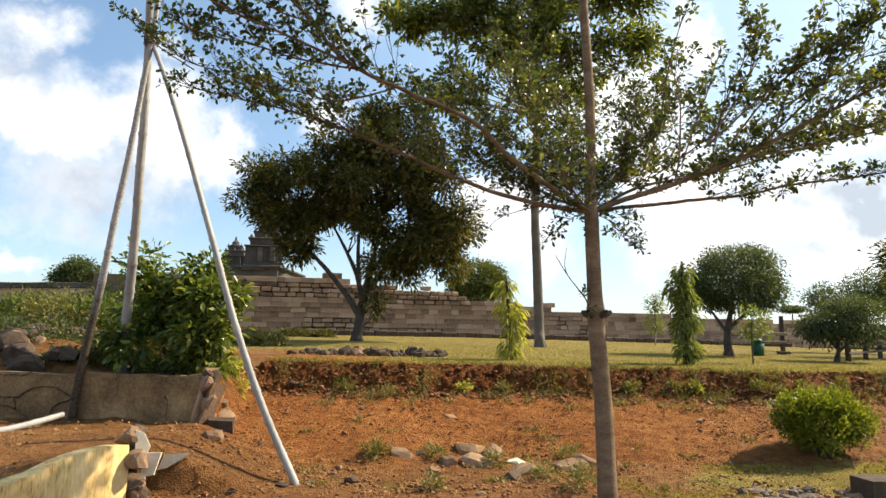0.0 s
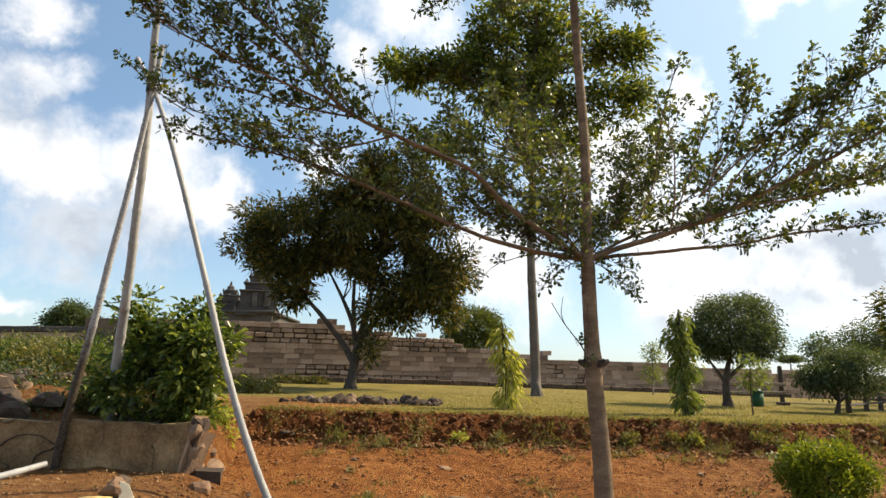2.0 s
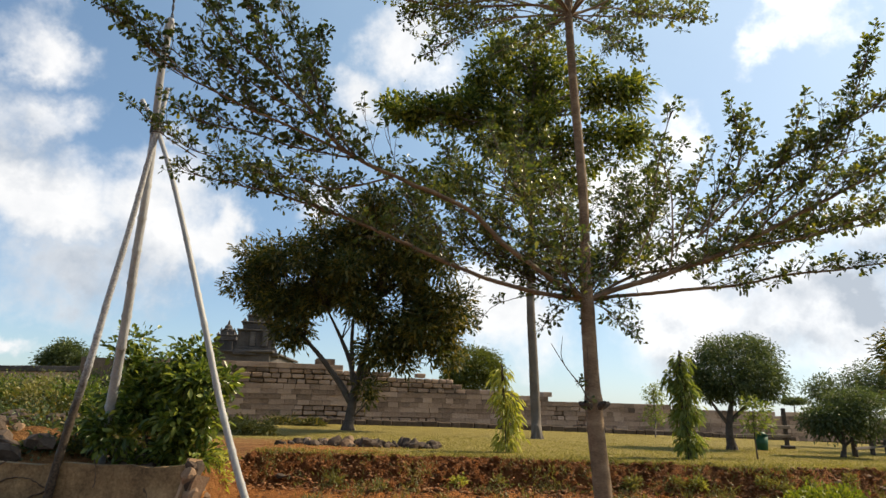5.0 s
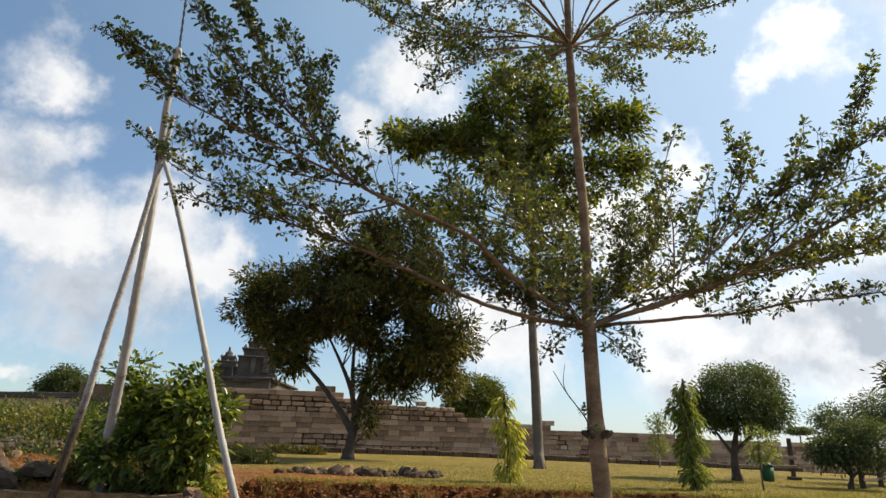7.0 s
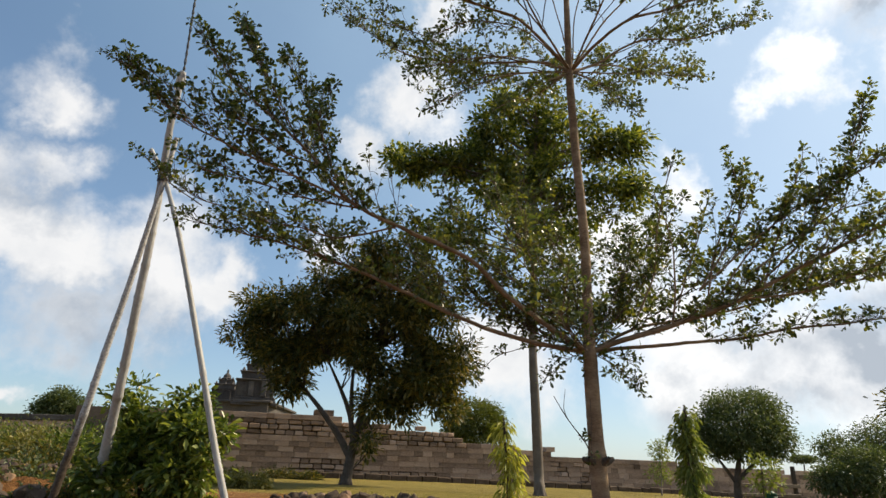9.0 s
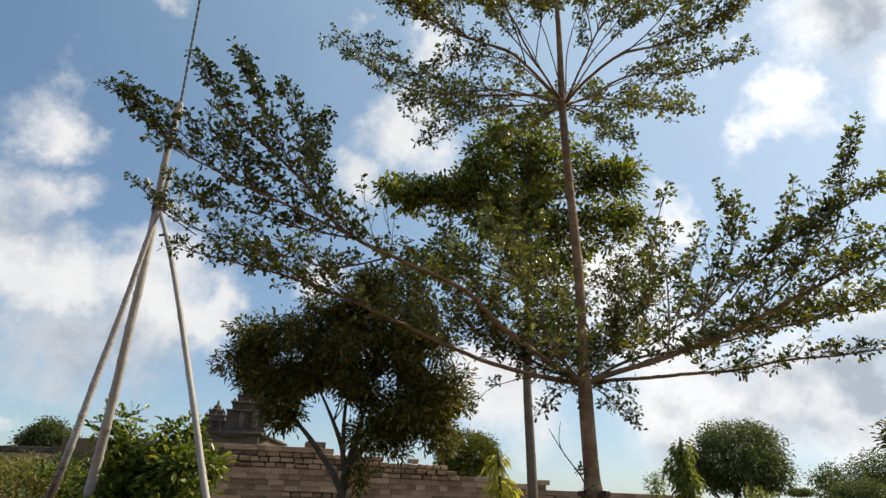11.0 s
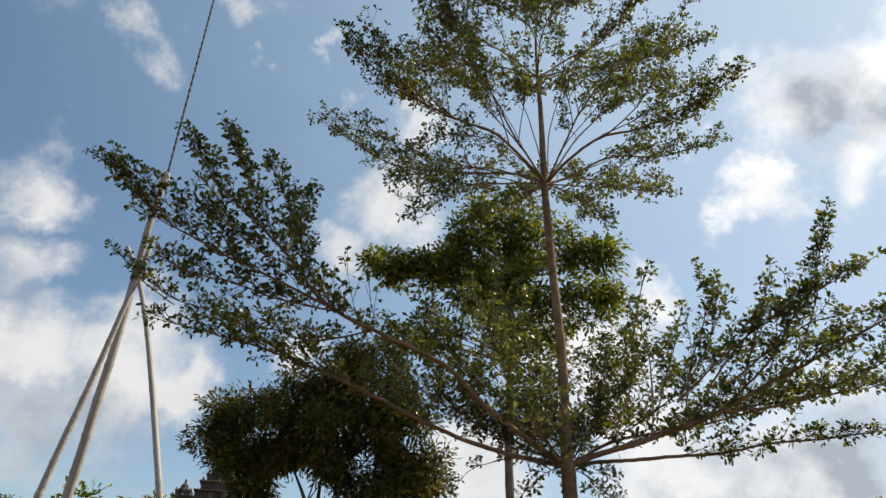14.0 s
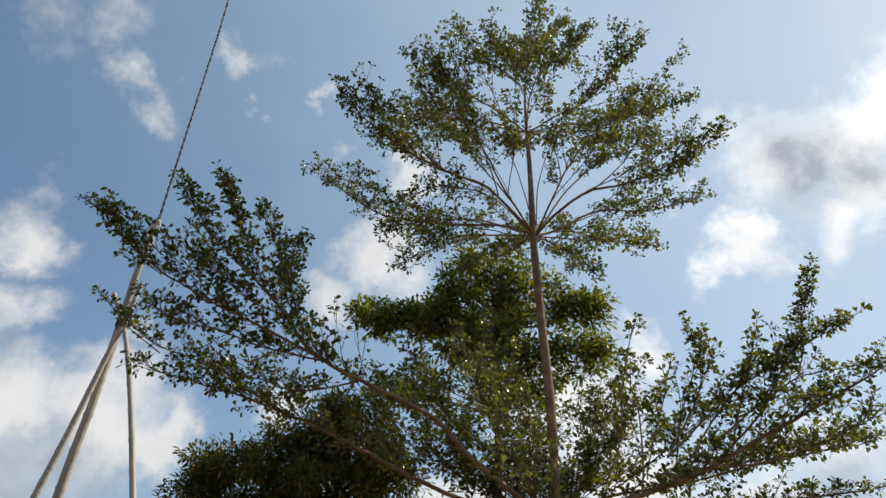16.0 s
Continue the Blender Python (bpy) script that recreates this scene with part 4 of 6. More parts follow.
    limb([F2, (0.97, 5.35, 5.8), (0.67, 5.2, 5.99), (0.27, 5, 5.98), (-0.22, 4.8, 6.08), (-0.66, 4.6, 6.3), (-0.92, 4.5, 6.59)], 0.022, 0.6, 0.032, LF, 0.42, 0.4, forks=3)
    limb([F2, (0.99, 5.7, 5.85), (0.48, 5.9, 5.99), (-0.07, 6.1, 6.14), (-0.65, 6.2, 6.35), (-1.38, 6.3, 6.89)], 0.02, 0.55, 0.042, LF, 0.42, 0.35, forks=3)
    limb([F2, (0.96, 5.9, 5.85), (0.52, 6.3, 6.09), (0.1, 6.7, 6.23), (-0.2, 7, 6.32)], 0.018, 0.6, 0.05, LF, 0.42, 0.3, forks=3)
    limb([F2, (1.29, 6.2, 6.01), (1.19, 6.9, 6.27), (0.94, 7.4, 6.39)], 0.018, 0.7, 0.045, LF, 0.42, 0.3, forks=3)
    limb([F2, (1.61, 6.2, 6), (2.05, 6.9, 6.33), (2.24, 7.3, 6.42)], 0.018, 0.65, 0.05, LF, 0.42, 0.3, forks=3)
    limb([F2, (1.46, 5.3, 5.75), (1.78, 5.1, 5.92), (2.15, 4.9, 5.92), (2.56, 4.75, 6.09), (3.12, 4.6, 6.41)], 0.022, 0.55, 0.032, LF, 0.42, 0.4, forks=3)
    limb([F2, (1.59, 5.7, 5.84), (2.13, 5.8, 6.25), (2.8, 6, 6.49), (3.66, 6.1, 6.89)], 0.02, 0.5, 0.045, LF, 0.42, 0.35, forks=3)
    limb([F2, (1.71, 5.9, 5.96), (2.33, 6.3, 6.17), (3.06, 6.6, 6.39)], 0.016, 0.5, 0.05, LF, 0.42, 0.3, forks=3)
    limb([F2, (0.82, 5, 5.83), (0.54, 4.6, 6), (0.22, 4.3, 6.15), (-0.14, 4.1, 6.3)], 0.016, 0.5, 0.05, LF, 0.42, 0.3, forks=2)
    limb([F2, (1.4, 5, 5.8), (1.5, 4.7, 5.94), (1.74, 4.4, 6.16), (2.05, 4.2, 6.31)], 0.016, 0.5, 0.05, LF, 0.42, 0.3, forks=2)
    limb([F2, (0.99, 5.6, 6.18), (0.66, 5.7, 6.78), (0.23, 5.8, 7.44), (-0.32, 5.9, 7.92)], 0.014, 0.55, 0.045, LF, 0.42, 0.4, forks=3)
    limb([F2, (1.6, 5.6, 6.23), (2.02, 5.7, 6.81), (2.55, 5.8, 7.25), (3.25, 5.9, 7.62)], 0.014, 0.55, 0.045, LF, 0.42, 0.4, forks=3)
    # leafy lower rim and inner sprays of the second tier
    limb([F2, (0.68, 5.37, 5.43), (0.19, 5.23, 5.16), (-0.14, 5.10, 4.87)], 0.01, 0.42, 0.035, LF, 0.38, 0.2, rise=0.2)
    limb([F2, (0.84, 5.20, 5.16), (0.46, 4.90, 4.73)], 0.01, 0.42, 0.035, LF, 0.38, 0.2, rise=0.2)
    limb([F2, (1.49, 5.20, 5.18), (1.60, 4.90, 4.72)], 0.01, 0.42, 0.035, LF, 0.38, 0.2, rise=0.2)
    limb([F2, (0.62, 5.37, 5.65), (0.06, 5.23, 5.49), (-0.34, 5.10, 5.25)], 0.01, 0.42, 0.035, LF, 0.38, 0.2, rise=0.2)
    limb([F2, (1.90, 5.30, 5.40), (2.36, 5.10, 5.24)], 0.01, 0.42, 0.035, LF, 0.38, 0.2, rise=0.2)
    limb([F2, (0.76, 5.43, 6.03), (0.23, 5.37, 6.09), (-0.20, 5.30, 5.84)], 0.01, 0.42, 0.035, LF, 0.38, 0.2, rise=0.2)
    limb([F2, (1.12, 5.40, 6.29), (0.82, 5.30, 6.99), (0.33, 5.20, 7.33)], 0.009, 0.45, 0.04, LF, 0.5, 0.3)
    limb([F2, (1.36, 5.40, 6.39), (1.67, 5.30, 7.17), (2.06, 5.20, 7.72)], 0.009, 0.45, 0.04, LF, 0.5, 0.3)
    # third tier and leader
    for a, b, c in (((0.7, 5.4, 7.23), (0.06, 5.3, 7.11), (-0.9, 5.2, 7.1)), ((0.82, 5.2, 7.22), (0.31, 5, 7.4), (-0.19, 4.8, 7.62)),
                    ((0.92, 5.9, 7.66), (0.34, 6.4, 8), (-0.5, 6.8, 8.15)), ((1.62, 5.3, 7.36), (2.02, 5.1, 7.54), (2.64, 4.9, 8.36)),
                    ((1.77, 5.6, 7.47), (2.5, 5.7, 7.72), (3.67, 5.8, 8.34)), ((1.8, 6, 7.74), (2.54, 6.5, 8.14), (3.55, 6.9, 8.75)),
                    ((1.36, 6.2, 7.73), (1.4, 6.8, 8.21), (1.31, 7.2, 8.71)), ((1.16, 5, 7.19), (1.26, 4.6, 7.33), (1.41, 4.4, 7.19))):
        limb([F3, a, b, c], 0.014, 0.58, 0.03, LF, 0.34, 0.4, forks=2)
    for a, b in (((0.86, 5.4, 8.27), (0.24, 5.3, 8.37)), ((1.64, 5.4, 8.36), (2.16, 5.3, 9.15)), ((1.31, 6, 9.19), (1.04, 6.4, 10.09)), ((1.65, 5.9, 9.5), (2.16, 6.2, 10.56)), ((1.34, 5.5, 9.07), (1.6, 5.4, 10.2)), ((1.01, 5.2, 7.82), (0.58, 4.9, 7.89))):
        limb([F4, a, b], 0.01, 0.48, 0.035, LF, 0.2, 0.6, forks=1)
    bare = [(1.25, 5.5, 1.65), (1.2, 5.45, 1.79), (1.04, 5.4, 1.99), (0.92, 5.35, 2.17)]
    twigs.add(smooth_path(bare, 0.05), 0.007, 0.003, 5)
    twigs.add(smooth_path([bare[2], (1.01, 5.4, 2.08), (1.03, 5.4, 2.24)], 0.05), 0.004, 0.002, 4)
    put("twig_work", twigs.mesh("twigs", TWIG), t, "", "stuff")
    at, way, size = np.vstack(at), np.vstack(way), np.concatenate(size)
    put("crown", spoon_leaves("crown", at, way, size, size * 0.5, LEAF), t, "small glossy obovate leaves in flat tiers", "stuff")


tall_tree()


# ---- bamboo tripod and cable ----
def bamboo(points, r0, r1, name, mat, parent, label="", gap=0.34):
    path = smooth_path(points, 0.03)
    cum = np.r_[0, np.cumsum(np.linalg.norm(np.diff(path, axis=0), axis=1))]
    r = 0.8 * (r0 + (r1 - r0) * cum / cum[-1])
    near = np.abs((cum / gap) % 1 - 0.5)
    r = r * (1 + 0.16 * np.exp(-((0.5 - near) * gap / 0.018) ** 2))
    return put(name, Tubes().add(path, 0, 0, 10, radii=r).mesh(name, mat), parent, label)


tri = thing("bamboo_tripod", (-3.2, 7.2, 0.5), "tripod of weathered grey bamboo poles lashed together near the top", "tripod")
CROSS = (-3.5, 6.8, 4.84)
bamboo([(-1.5, 6.35, -0.02), (-1.89, 6.42, 0.73), (-2.25, 6.5, 1.59), (-2.57, 6.57, 2.5), (-2.94, 6.65, 3.53), (-3.21, 6.72, 4.22), CROSS, (-3.77, 6.86, 5.27)], 0.048, 0.032, "pole", BAMBOO, tri, "pale slightly bowed bamboo pole")
main_pole = bamboo([(-4.3, 8.2, 0.9), (-4.0, 7.7, 2.13), (-3.91, 7.54, 2.4), (-3.82, 7.38, 2.9), (-3.74, 7.22, 3.42), (-3.65, 7.06, 4.07), (-3.58, 6.9, 4.71), (-3.48, 6.65, 5.44), (-3.42, 6.55, 5.82), (-3.36, 6.45, 6.15)], 0.078, 0.046, "pole", BAMBOO, tri, "thick grey main pole", 0.4)
bamboo([(-4.41, 7.39, 0.42), (-4.36, 7.35, 0.77), (-4.27, 7.31, 1.25), (-4.19, 7.28, 1.66), (-4.09, 7.2, 1.98), (-4.0, 7.13, 2.34), (-3.9, 7.06, 2.83), (-3.77, 6.98, 3.42), (-3.67, 6.91, 3.91), (-3.57, 6.83, 4.4), (-3.46, 6.74, 4.9), (-3.39, 6.68, 5.34)], 0.06, 0.034, "pole", BURNT, tri, "thin grey pole blackened at its foot")
lash = Tubes()
c = np.array(CROSS)
for k in range(5):
    a = np.linspace(0, 2 * math.pi, 15)
    lash.add(c + np.stack([np.cos(a) * 0.075, np.sin(a) * 0.085, 0 * a - 0.04 + 0.02 * k + 0.015 * np.sin(a)], -1), 0.006, 0.006, 5)
put("lashing", lash.mesh("lashing", WIRE), tri, "dark wire lashing")
hook = Tubes()
h0 = np.array((-3.37, 6.45, 6.14))
hook.add(smooth_path([h0 + [-0.05, 0, -0.25], h0 + [-0.035, 0, -0.05], h0 + [0.0, 0, 0.02], h0 + [0.05, 0, -0.06], h0 + [0.06, 0, -0.22]], 0.03), 0.014, 0.012, 6)
put("hook", hook.mesh("hook", BAMBOO), main_pole, "split bent tip")
cable = thing("cable", (-3.35, 6.45, 6.18), "thin black twisted cable rising from the tripod", "cable")
run = smooth_path([(-3.35, 6.45, 6.16), (-3.33, 6.35, 6.92), (-3.32, 6.25, 8), (-3.31, 6.15, 9.05), (-3.32, 6.05, 10.26), (-3.46, 5.8, 14.28)], 0.02)
tw = Tubes()
for ph in (0, math.pi):
    a = np.arange(len(run)) * 0.55 + ph
    tw.add(run + 0.009 * np.stack([np.cos(a), np.sin(a), 0 * a], -1), 0.008, 0.008, 5)
put("strand", tw.mesh("strand", WIRE), cable)
lying = thing("bamboo_pole", (-4.66, 7, 0.46), "weathered bamboo pole lying on the ground", "pole")
bamboo([(-4.91, 5.9, 0.41), (-4.61, 6.5, 0.46), (-4.46, 6.8, 0.5), (-4.34, 7.1, 0.55)], 0.05, 0.04, "culm", BAMBOO, lying)


# ---- retaining walls ----
def worn_box(bm, c, s, turn=0.0, cuts=10, amp=0.03):
    n0 = len(bm.verts)
    r = bmesh.ops.create_cube(bm, size=1.0)
    es = list({e for v in r["verts"] for e in v.link_edges})
    bmesh.ops.subdivide_edges(bm, edges=es, cuts=cuts, use_grid_fill=True)
    bm.verts.ensure_lookup_table()
    vs = bm.verts[n0:]
    m = pose(*c, 0, 0, turn)
    for v in vs:
        p = m @ Vector((v.co.x * s[0], v.co.y * s[1], v.co.z * s[2]))
        v.co = p + Vector((noise.noise(p * 3), noise.noise(p * 3 + Vector((9, 0, 0))), noise.noise(p * 2.3 + Vector((0, 9, 0))) * 1.4)) * amp


planter = thing("planter_wall", (-4.6, 7.5, 0.4), "cracked plastered retaining wall stained brown, facing the bed", "retaining wall")
bm = bmesh.new()
worn_box(bm, (-5.17, 7.52, 0.62), (4.6, 0.2, 0.72), 0, 18, 0.04)
put("wall_body", from_bm(bm, "wall_body", RENDERED), planter)
pe = random.Random(17)
for k in range(15):
    q = pe.uniform(0.05, 0.1)
    ob = new("core_stone", rock_mesh(140 + k * 1.9, q * 0.8, q, q * 1.3, DARKROCK if k % 3 else ROCK, 2, 0.45))
    ob.parent = planter
    ob.matrix_basis = pose(1.73 + 0.05 * (k / 15) + pe.uniform(-0.04, 0.04), pe.uniform(-0.12, 0.12), -0.05 + 0.044 * k, pe.uniform(-30, 30), pe.uniform(-30, 30), pe.uniform(0, 180))
cr = Tubes()
ps = random.Random(9)
for pts in ([(-5.56, 0.70), (-5.30, 0.71), (-5.09, 0.71), (-4.97, 0.79), (-4.80, 0.83), (-4.63, 0.81), (-4.46, 0.72)],
            [(-5.13, 0.71), (-5.10, 0.56), (-5.12, 0.58)],
            [(-5.48, 0.58), (-5.29, 0.61), (-5.15, 0.59), (-5.01, 0.50), (-4.90, 0.42)],
            [(-4.70, 0.44), (-4.67, 0.57), (-4.55, 0.65), (-4.42, 0.70)],
            [(-3.35, 0.74), (-3.30, 0.64), (-3.32, 0.49)],
            [(-3.95, 1.03), (-3.91, 0.86), (-3.92, 0.73)],
            [(-5.39, 0.98), (-5.05, 0.96), (-4.92, 1.02)]):
    path = smooth_path([(x, 7.412, z) for x, z in pts], 0.03)
    path[:, 0] += [ps.uniform(-0.008, 0.008) for _ in path]
    path[:, 2] += [ps.uniform(-0.008, 0.008) for _ in path]
    cr.add(path, 0.008, 0.006, 4, wob=0.6)
put("crack", cr.mesh("crack", DARKROCK), planter, "dark open cracks")

# thin slabs of render that lean off the broken end
for name, a, b, w in (("leaning_slab", (-2.84, 7.5, 1.06), (-2.93, 7.38, 0.42), 0.05), ("leaning_slab", (-2.72, 7.45, 0.88), (-2.88, 7.3, 0.24), 0.07)):
    bm = bmesh.new()
    run = Vector(b) - Vector(a)
    worn_box(bm, (0, 0, 0), (w, 0.16, run.length), 0, 6, 0.03)
    bmesh.ops.transform(bm, matrix=Matrix.Translation((Vector(a) + Vector(b)) / 2) @ run.to_track_quat("Z", "Y").to_matrix().to_4x4(), verts=bm.verts)
    put(name, from_bm(bm, name, PALEROCK if w < 0.06 else ROCK), planter, "broken render slab leaning off the wall's end")
bm = bmesh.new()
worn_box(bm, (-2.62, 7.3, 0.36), (0.28, 0.25, 0.26), 12, 5, 0.03)
put("fallen_block", from_bm(bm, "fallen_block", DARKROCK), planter, "dark squared block at the foot of the broken end")

low = thing("low_wall", (-3.0, 5.0, 0.0), "low ochre plastered retaining wall with a broken end", "retaining wall")
bm = bmesh.new()
n0 = bmesh.ops.create_grid(bm, x_segments=24, y_segments=8, size=0.5)["verts"]
for v in n0:
    u, h = v.co.x + 0.5, v.co.y + 0.5
    top = float(np.interp(u, [0, 0.1, 0.2, 0.4, 1.0], [0.49, 0.52, 0.5, 0.38, 0.25])) + 0.02 * noise.noise(Vector((u * 14, 0, 3)))
    p = Vector((-2.87 - 0.95 * u, 5.6 - 2.3 * u, -0.1 + h * (top + 0.1)))
    v.co = p + Vector((0.9, -0.4, 0)) * 0.02 * noise.noise(p * 4)
bmesh.ops.recalc_face_normals(bm, faces=bm.faces)
put("plaster_face", from_bm(bm, "plaster_face", OCHRE), low, "sunlit ochre plaster with brown runs")
low.children[0].modifiers.new("thick", "SOLIDIFY").thickness = 0.16
low.children[0].modifiers["thick"].offset = 0.0
er = random.Random(6)
for k in range(13):
    s = er.uniform(0.06, 0.11)
    ob = new("core_stone", rock_mesh(40 + k * 1.3, s, s, s * 1.2, ROCK if k % 3 else DARKROCK, 2, 0.4))
    ob.parent = low
    ob.matrix_basis = pose(0.2 + er.uniform(-0.07, 0.07), 0.68 + er.uniform(-0.1, 0.1), 0.05 + 0.045 * k, er.uniform(-30, 30), er.uniform(-30, 30), er.uniform(0, 180))
def shard(outline, at, spin):
    """A thin broken plate of plaster with an uneven outline."""
    bm = bmesh.new()
    f = bm.faces.new([bm.verts.new((x, 0, z)) for x, z in outline])
    back = bmesh.ops.extrude_face_region(bm, geom=[f])
    bmesh.ops.translate(bm, vec=(0, 0.03, 0), verts=[v for v in back["geom"] if isinstance(v, bmesh.types.BMVert)])
    bmesh.ops.recalc_face_normals(bm, faces=bm.faces)
    bmesh.ops.transform(bm, matrix=pose(*at, *spin), verts=bm.verts)
    put("plaster_flake", from_bm(bm, "plaster_flake", CHALK), low, "pale plaster flake on the broken end")


shard([(-0.05, -0.1), (0.02, -0.12), (0.07, -0.02), (0.01, 0.1), (-0.06, 0.13)], (-2.71, 5.62, 0.49), (-8, 0, 20))
shard([(-0.07, -0.12), (0.04, -0.1), (0.09, 0.09), (-0.08, 0.09)], (-2.64, 5.64, 0.33), (-6, 0, 8))
shard([(-0.13, -0.09), (-0.04, -0.07), (0.16, 0.06), (-0.08, 0.05)], (-2.55, 5.9, 0.31), (-10, 0, 6))


# ---- rocks ----
rk = random.Random(12)


def rock(place, sx, sy, sz, mat, label, sink=0.42, cuts=2, jag=0.36, group="scattered rocks"):
    me = rock_mesh(rk.random() * 50, sx, sy, sz, mat, cuts, jag * 1.35)
    ob = tagged(new("rock", me), label, "rock", group)
    ob.matrix_basis = pose(place[0], place[1], place[2] + sz * (0.5 - sink), rk.uniform(-12, 12), rk.uniform(-12, 12), rk.uniform(0, 360))
    return ob


for p, w, mat in (((-0.52, 7.28, 0.09), 40, PALEROCK), ((-0.32, 7.34, 0.1), 22, DARKROCK), ((-0.01, 7.19, 0.04), 44, ROCK), ((0.24, 7.59, 0.11), 46, PALEROCK), ((0.28, 7.17, 0.04), 46, PALEROCK), ((0.52, 7.56, 0.09), 42, ROCK), ((0.77, 7.22, 0.05), 28, CHALK),
                  ((0.86, 6.92, 0.01), 58, PALEROCK), ((0.66, 6.7, 0), 34, DARKROCK), ((1.36, 7.09, 0.03), 58, PALEROCK), ((1.56, 7.21, 0.04), 46, ROCK), ((-0.98, 6.46, 0.01), 26, DARKROCK), ((0.02, 8.47, 0.38), 17, PALEROCK), ((-1.22, 6.72, 0.02), 12, ROCK), ((-0.14, 6.87, 0.02), 24, PALEROCK),
                  ((-0.28, 6.28, 0), 14, ROCK), ((0.3, 6.01, 0), 16, PALEROCK), ((-0.9, 7.62, 0.21), 10, ROCK), ((-1.17, 8.53, 0.47), 12, DARKROCK), ((3.33, 8.43, 0.36), 12, PALEROCK), ((3.09, 9.0, 0.52), 10, ROCK), ((3.5, 7.69, 0.17), 12, ROCK),
                  ((-1.19, 6.94, 0.04), 14, PALEROCK), ((-1.35, 6.42, 0), 10, PALEROCK), ((-2.15, 7.26, 0.23), 10, DARKROCK), ((-1.6, 6.22, 0.01), 18, DARKROCK), ((-1.96, 5.89, 0.04), 16, DARKROCK), ((-2.85, 7.97, 0.59), 24, ROCK),
                  ((2.21, 8.56, 0.41), 8, ROCK), ((2.13, 7.65, 0.17), 9, ROCK), ((2.17, 6.93, 0.03), 12, ROCK), ((-2.27, 9.23, 0.74), 18, DARKROCK), ((-1.73, 9, 0.6), 8, ROCK),
                  ((5.76, 9.57, 0.76), 12, PALEROCK), ((6.33, 9.78, 0.82), 12, PALEROCK), ((5.34, 9.3, 0.66), 9, PALEROCK), ((6.44, 9.65, 0.68), 12, ROCK), ((-1.22, 8.35, 0.41), 7, ROCK), ((-1.68, 7.49, 0.16), 7, PALEROCK), ((-0.42, 6.55, 0), 9, ROCK), ((1.7, 9.25, 0.6), 10, PALEROCK)):
    s = w / 1095 * p[1] * 0.58
    rock(p, s, s * rk.uniform(0.6, 0.9), s * rk.uniform(0.35, 0.6), mat, "white crumb of plaster among broken stones on the earth" if mat is CHALK else "pale broken stone half sunk in red earth" if mat is PALEROCK else "rough brown stone half sunk in red earth")
# low ruined edging on the lawn
for k in range(120):
    u = k / 119
    x0, y0 = -2.75 + 2.65 * u + rk.uniform(-0.05, 0.05), 11.2 + rk.uniform(-0.45, 0.45) + 0.2 * u
    s = (0.035 + 0.1 * rk.random() ** 2) * (0.55 + 0.45 * min(1.0, u * 2.6))
    rock((x0, y0, float(ground_height(x0, y0))), s, s * 0.8, s * rk.uniform(0.6, 1.0), DARKROCK if rk.random() < 0.9 else ROCK, "dark lava stone in a low ruined edging on the lawn", 0.2, group="ruined edging")
# rocks heaped behind the planter wall; their dark material stands in for shade there
for k in range(60):
    x0, y0 = rk.uniform(-7.0, -3.2), rk.uniform(7.75, 9.8)
    s = rk.uniform(0.08, 0.26)
    rock((x0, y0, float(ground_height(x0, y0))), s, s * 0.8, s * 0.65, DARKROCK, "dark boulder heaped behind the planter wall, with shade put into its tone", 0.2, group="planter boulders")
for px, s in (((-5.92, 8.49, 1.28), 0.22), ((-5.66, 8.59, 1.33), 0.1)):
    ob = rock(px, s, s * 0.7, s * 0.6, PALEROCK, "pale sunlit boulder among dark rocks", 0.3, 3, 0.2, group="planter boulders")
# boulders at the broken end of the planter wall and the fallen slab
for p, s in (((-2.8, 7.86, 0.43), 0.16), ((-2.53, 6.87, 0.35), 0.13), ((-2.9, 7.65, 0.72), 0.14)):
    rock(p, s, s * 0.8, s * 0.7, ROCK, "rough brown stone at the wall's broken end")

# pebbles and clods on the bank
verts, faces, n = [], [], 0
ico = rock_mesh(1.0, 1, 1, 0.7, ROCK, 1, 0.4)
iv = np.array([v.co for v in ico.vertices])
ifc = np.array([list(p.vertices) for p in ico.polygons])
np.random.seed(8)
for k in range(9500):
    x = np.random.uniform(-3.0, 7.0)
    y = np.random.uniform(5.2, 9.3) if k < 8000 else float(bank_edge(x)) - 0.62 * np.random.rand()
    s = 0.006 + 0.022 * np.random.rand() ** 3 + (0.012 if k >= 8000 else 0)
    a = np.random.uniform(0, 6.28)
    rot = np.array([[math.cos(a), -math.sin(a), 0], [math.sin(a), math.cos(a), 0], [0, 0, 1]])
    verts.append((iv * np.random.uniform(0.6, 1.3, 3)) @ rot.T * s + [x, y, float(ground_height(x, y)) + s * 0.3])
    faces.append(ifc + n)
    n += len(iv)
tagged(new("pebbles", mesh_of("pebbles", np.vstack(verts), np.vstack(faces), CLOD)), "loose pebbles and clods on the red bank", "pebbles", "", "stuff")
pv = random.Random(31)
for k in range(46):
    x0, y0 = pv.uniform(2.75, 3.85), pv.uniform(5.75, 6.32)
    sx = pv.uniform(0.03, 0.075) if k > 5 else pv.uniform(0.1, 0.15)
    flag = tagged(new("paving_stone", rock_mesh(60 + k * 2.3, sx, sx * 0.6, 0.04, SLATE if k % 3 else PALEROCK, 1, 0.4)), "flat worn stone of a rough paving sunk in earth", "paving stone", "paving stones")
    flag.matrix_basis = pose(x0, y0, 0.008, pv.uniform(-8, 8), pv.uniform(-8, 8), pv.uniform(0, 180))
curb = thing("stone_block", (3.94, 6.03, 0), "dark stone block beside the paving", "stone block")
bm = bmesh.new()
p = Vector((3.93, 5.99, 0))
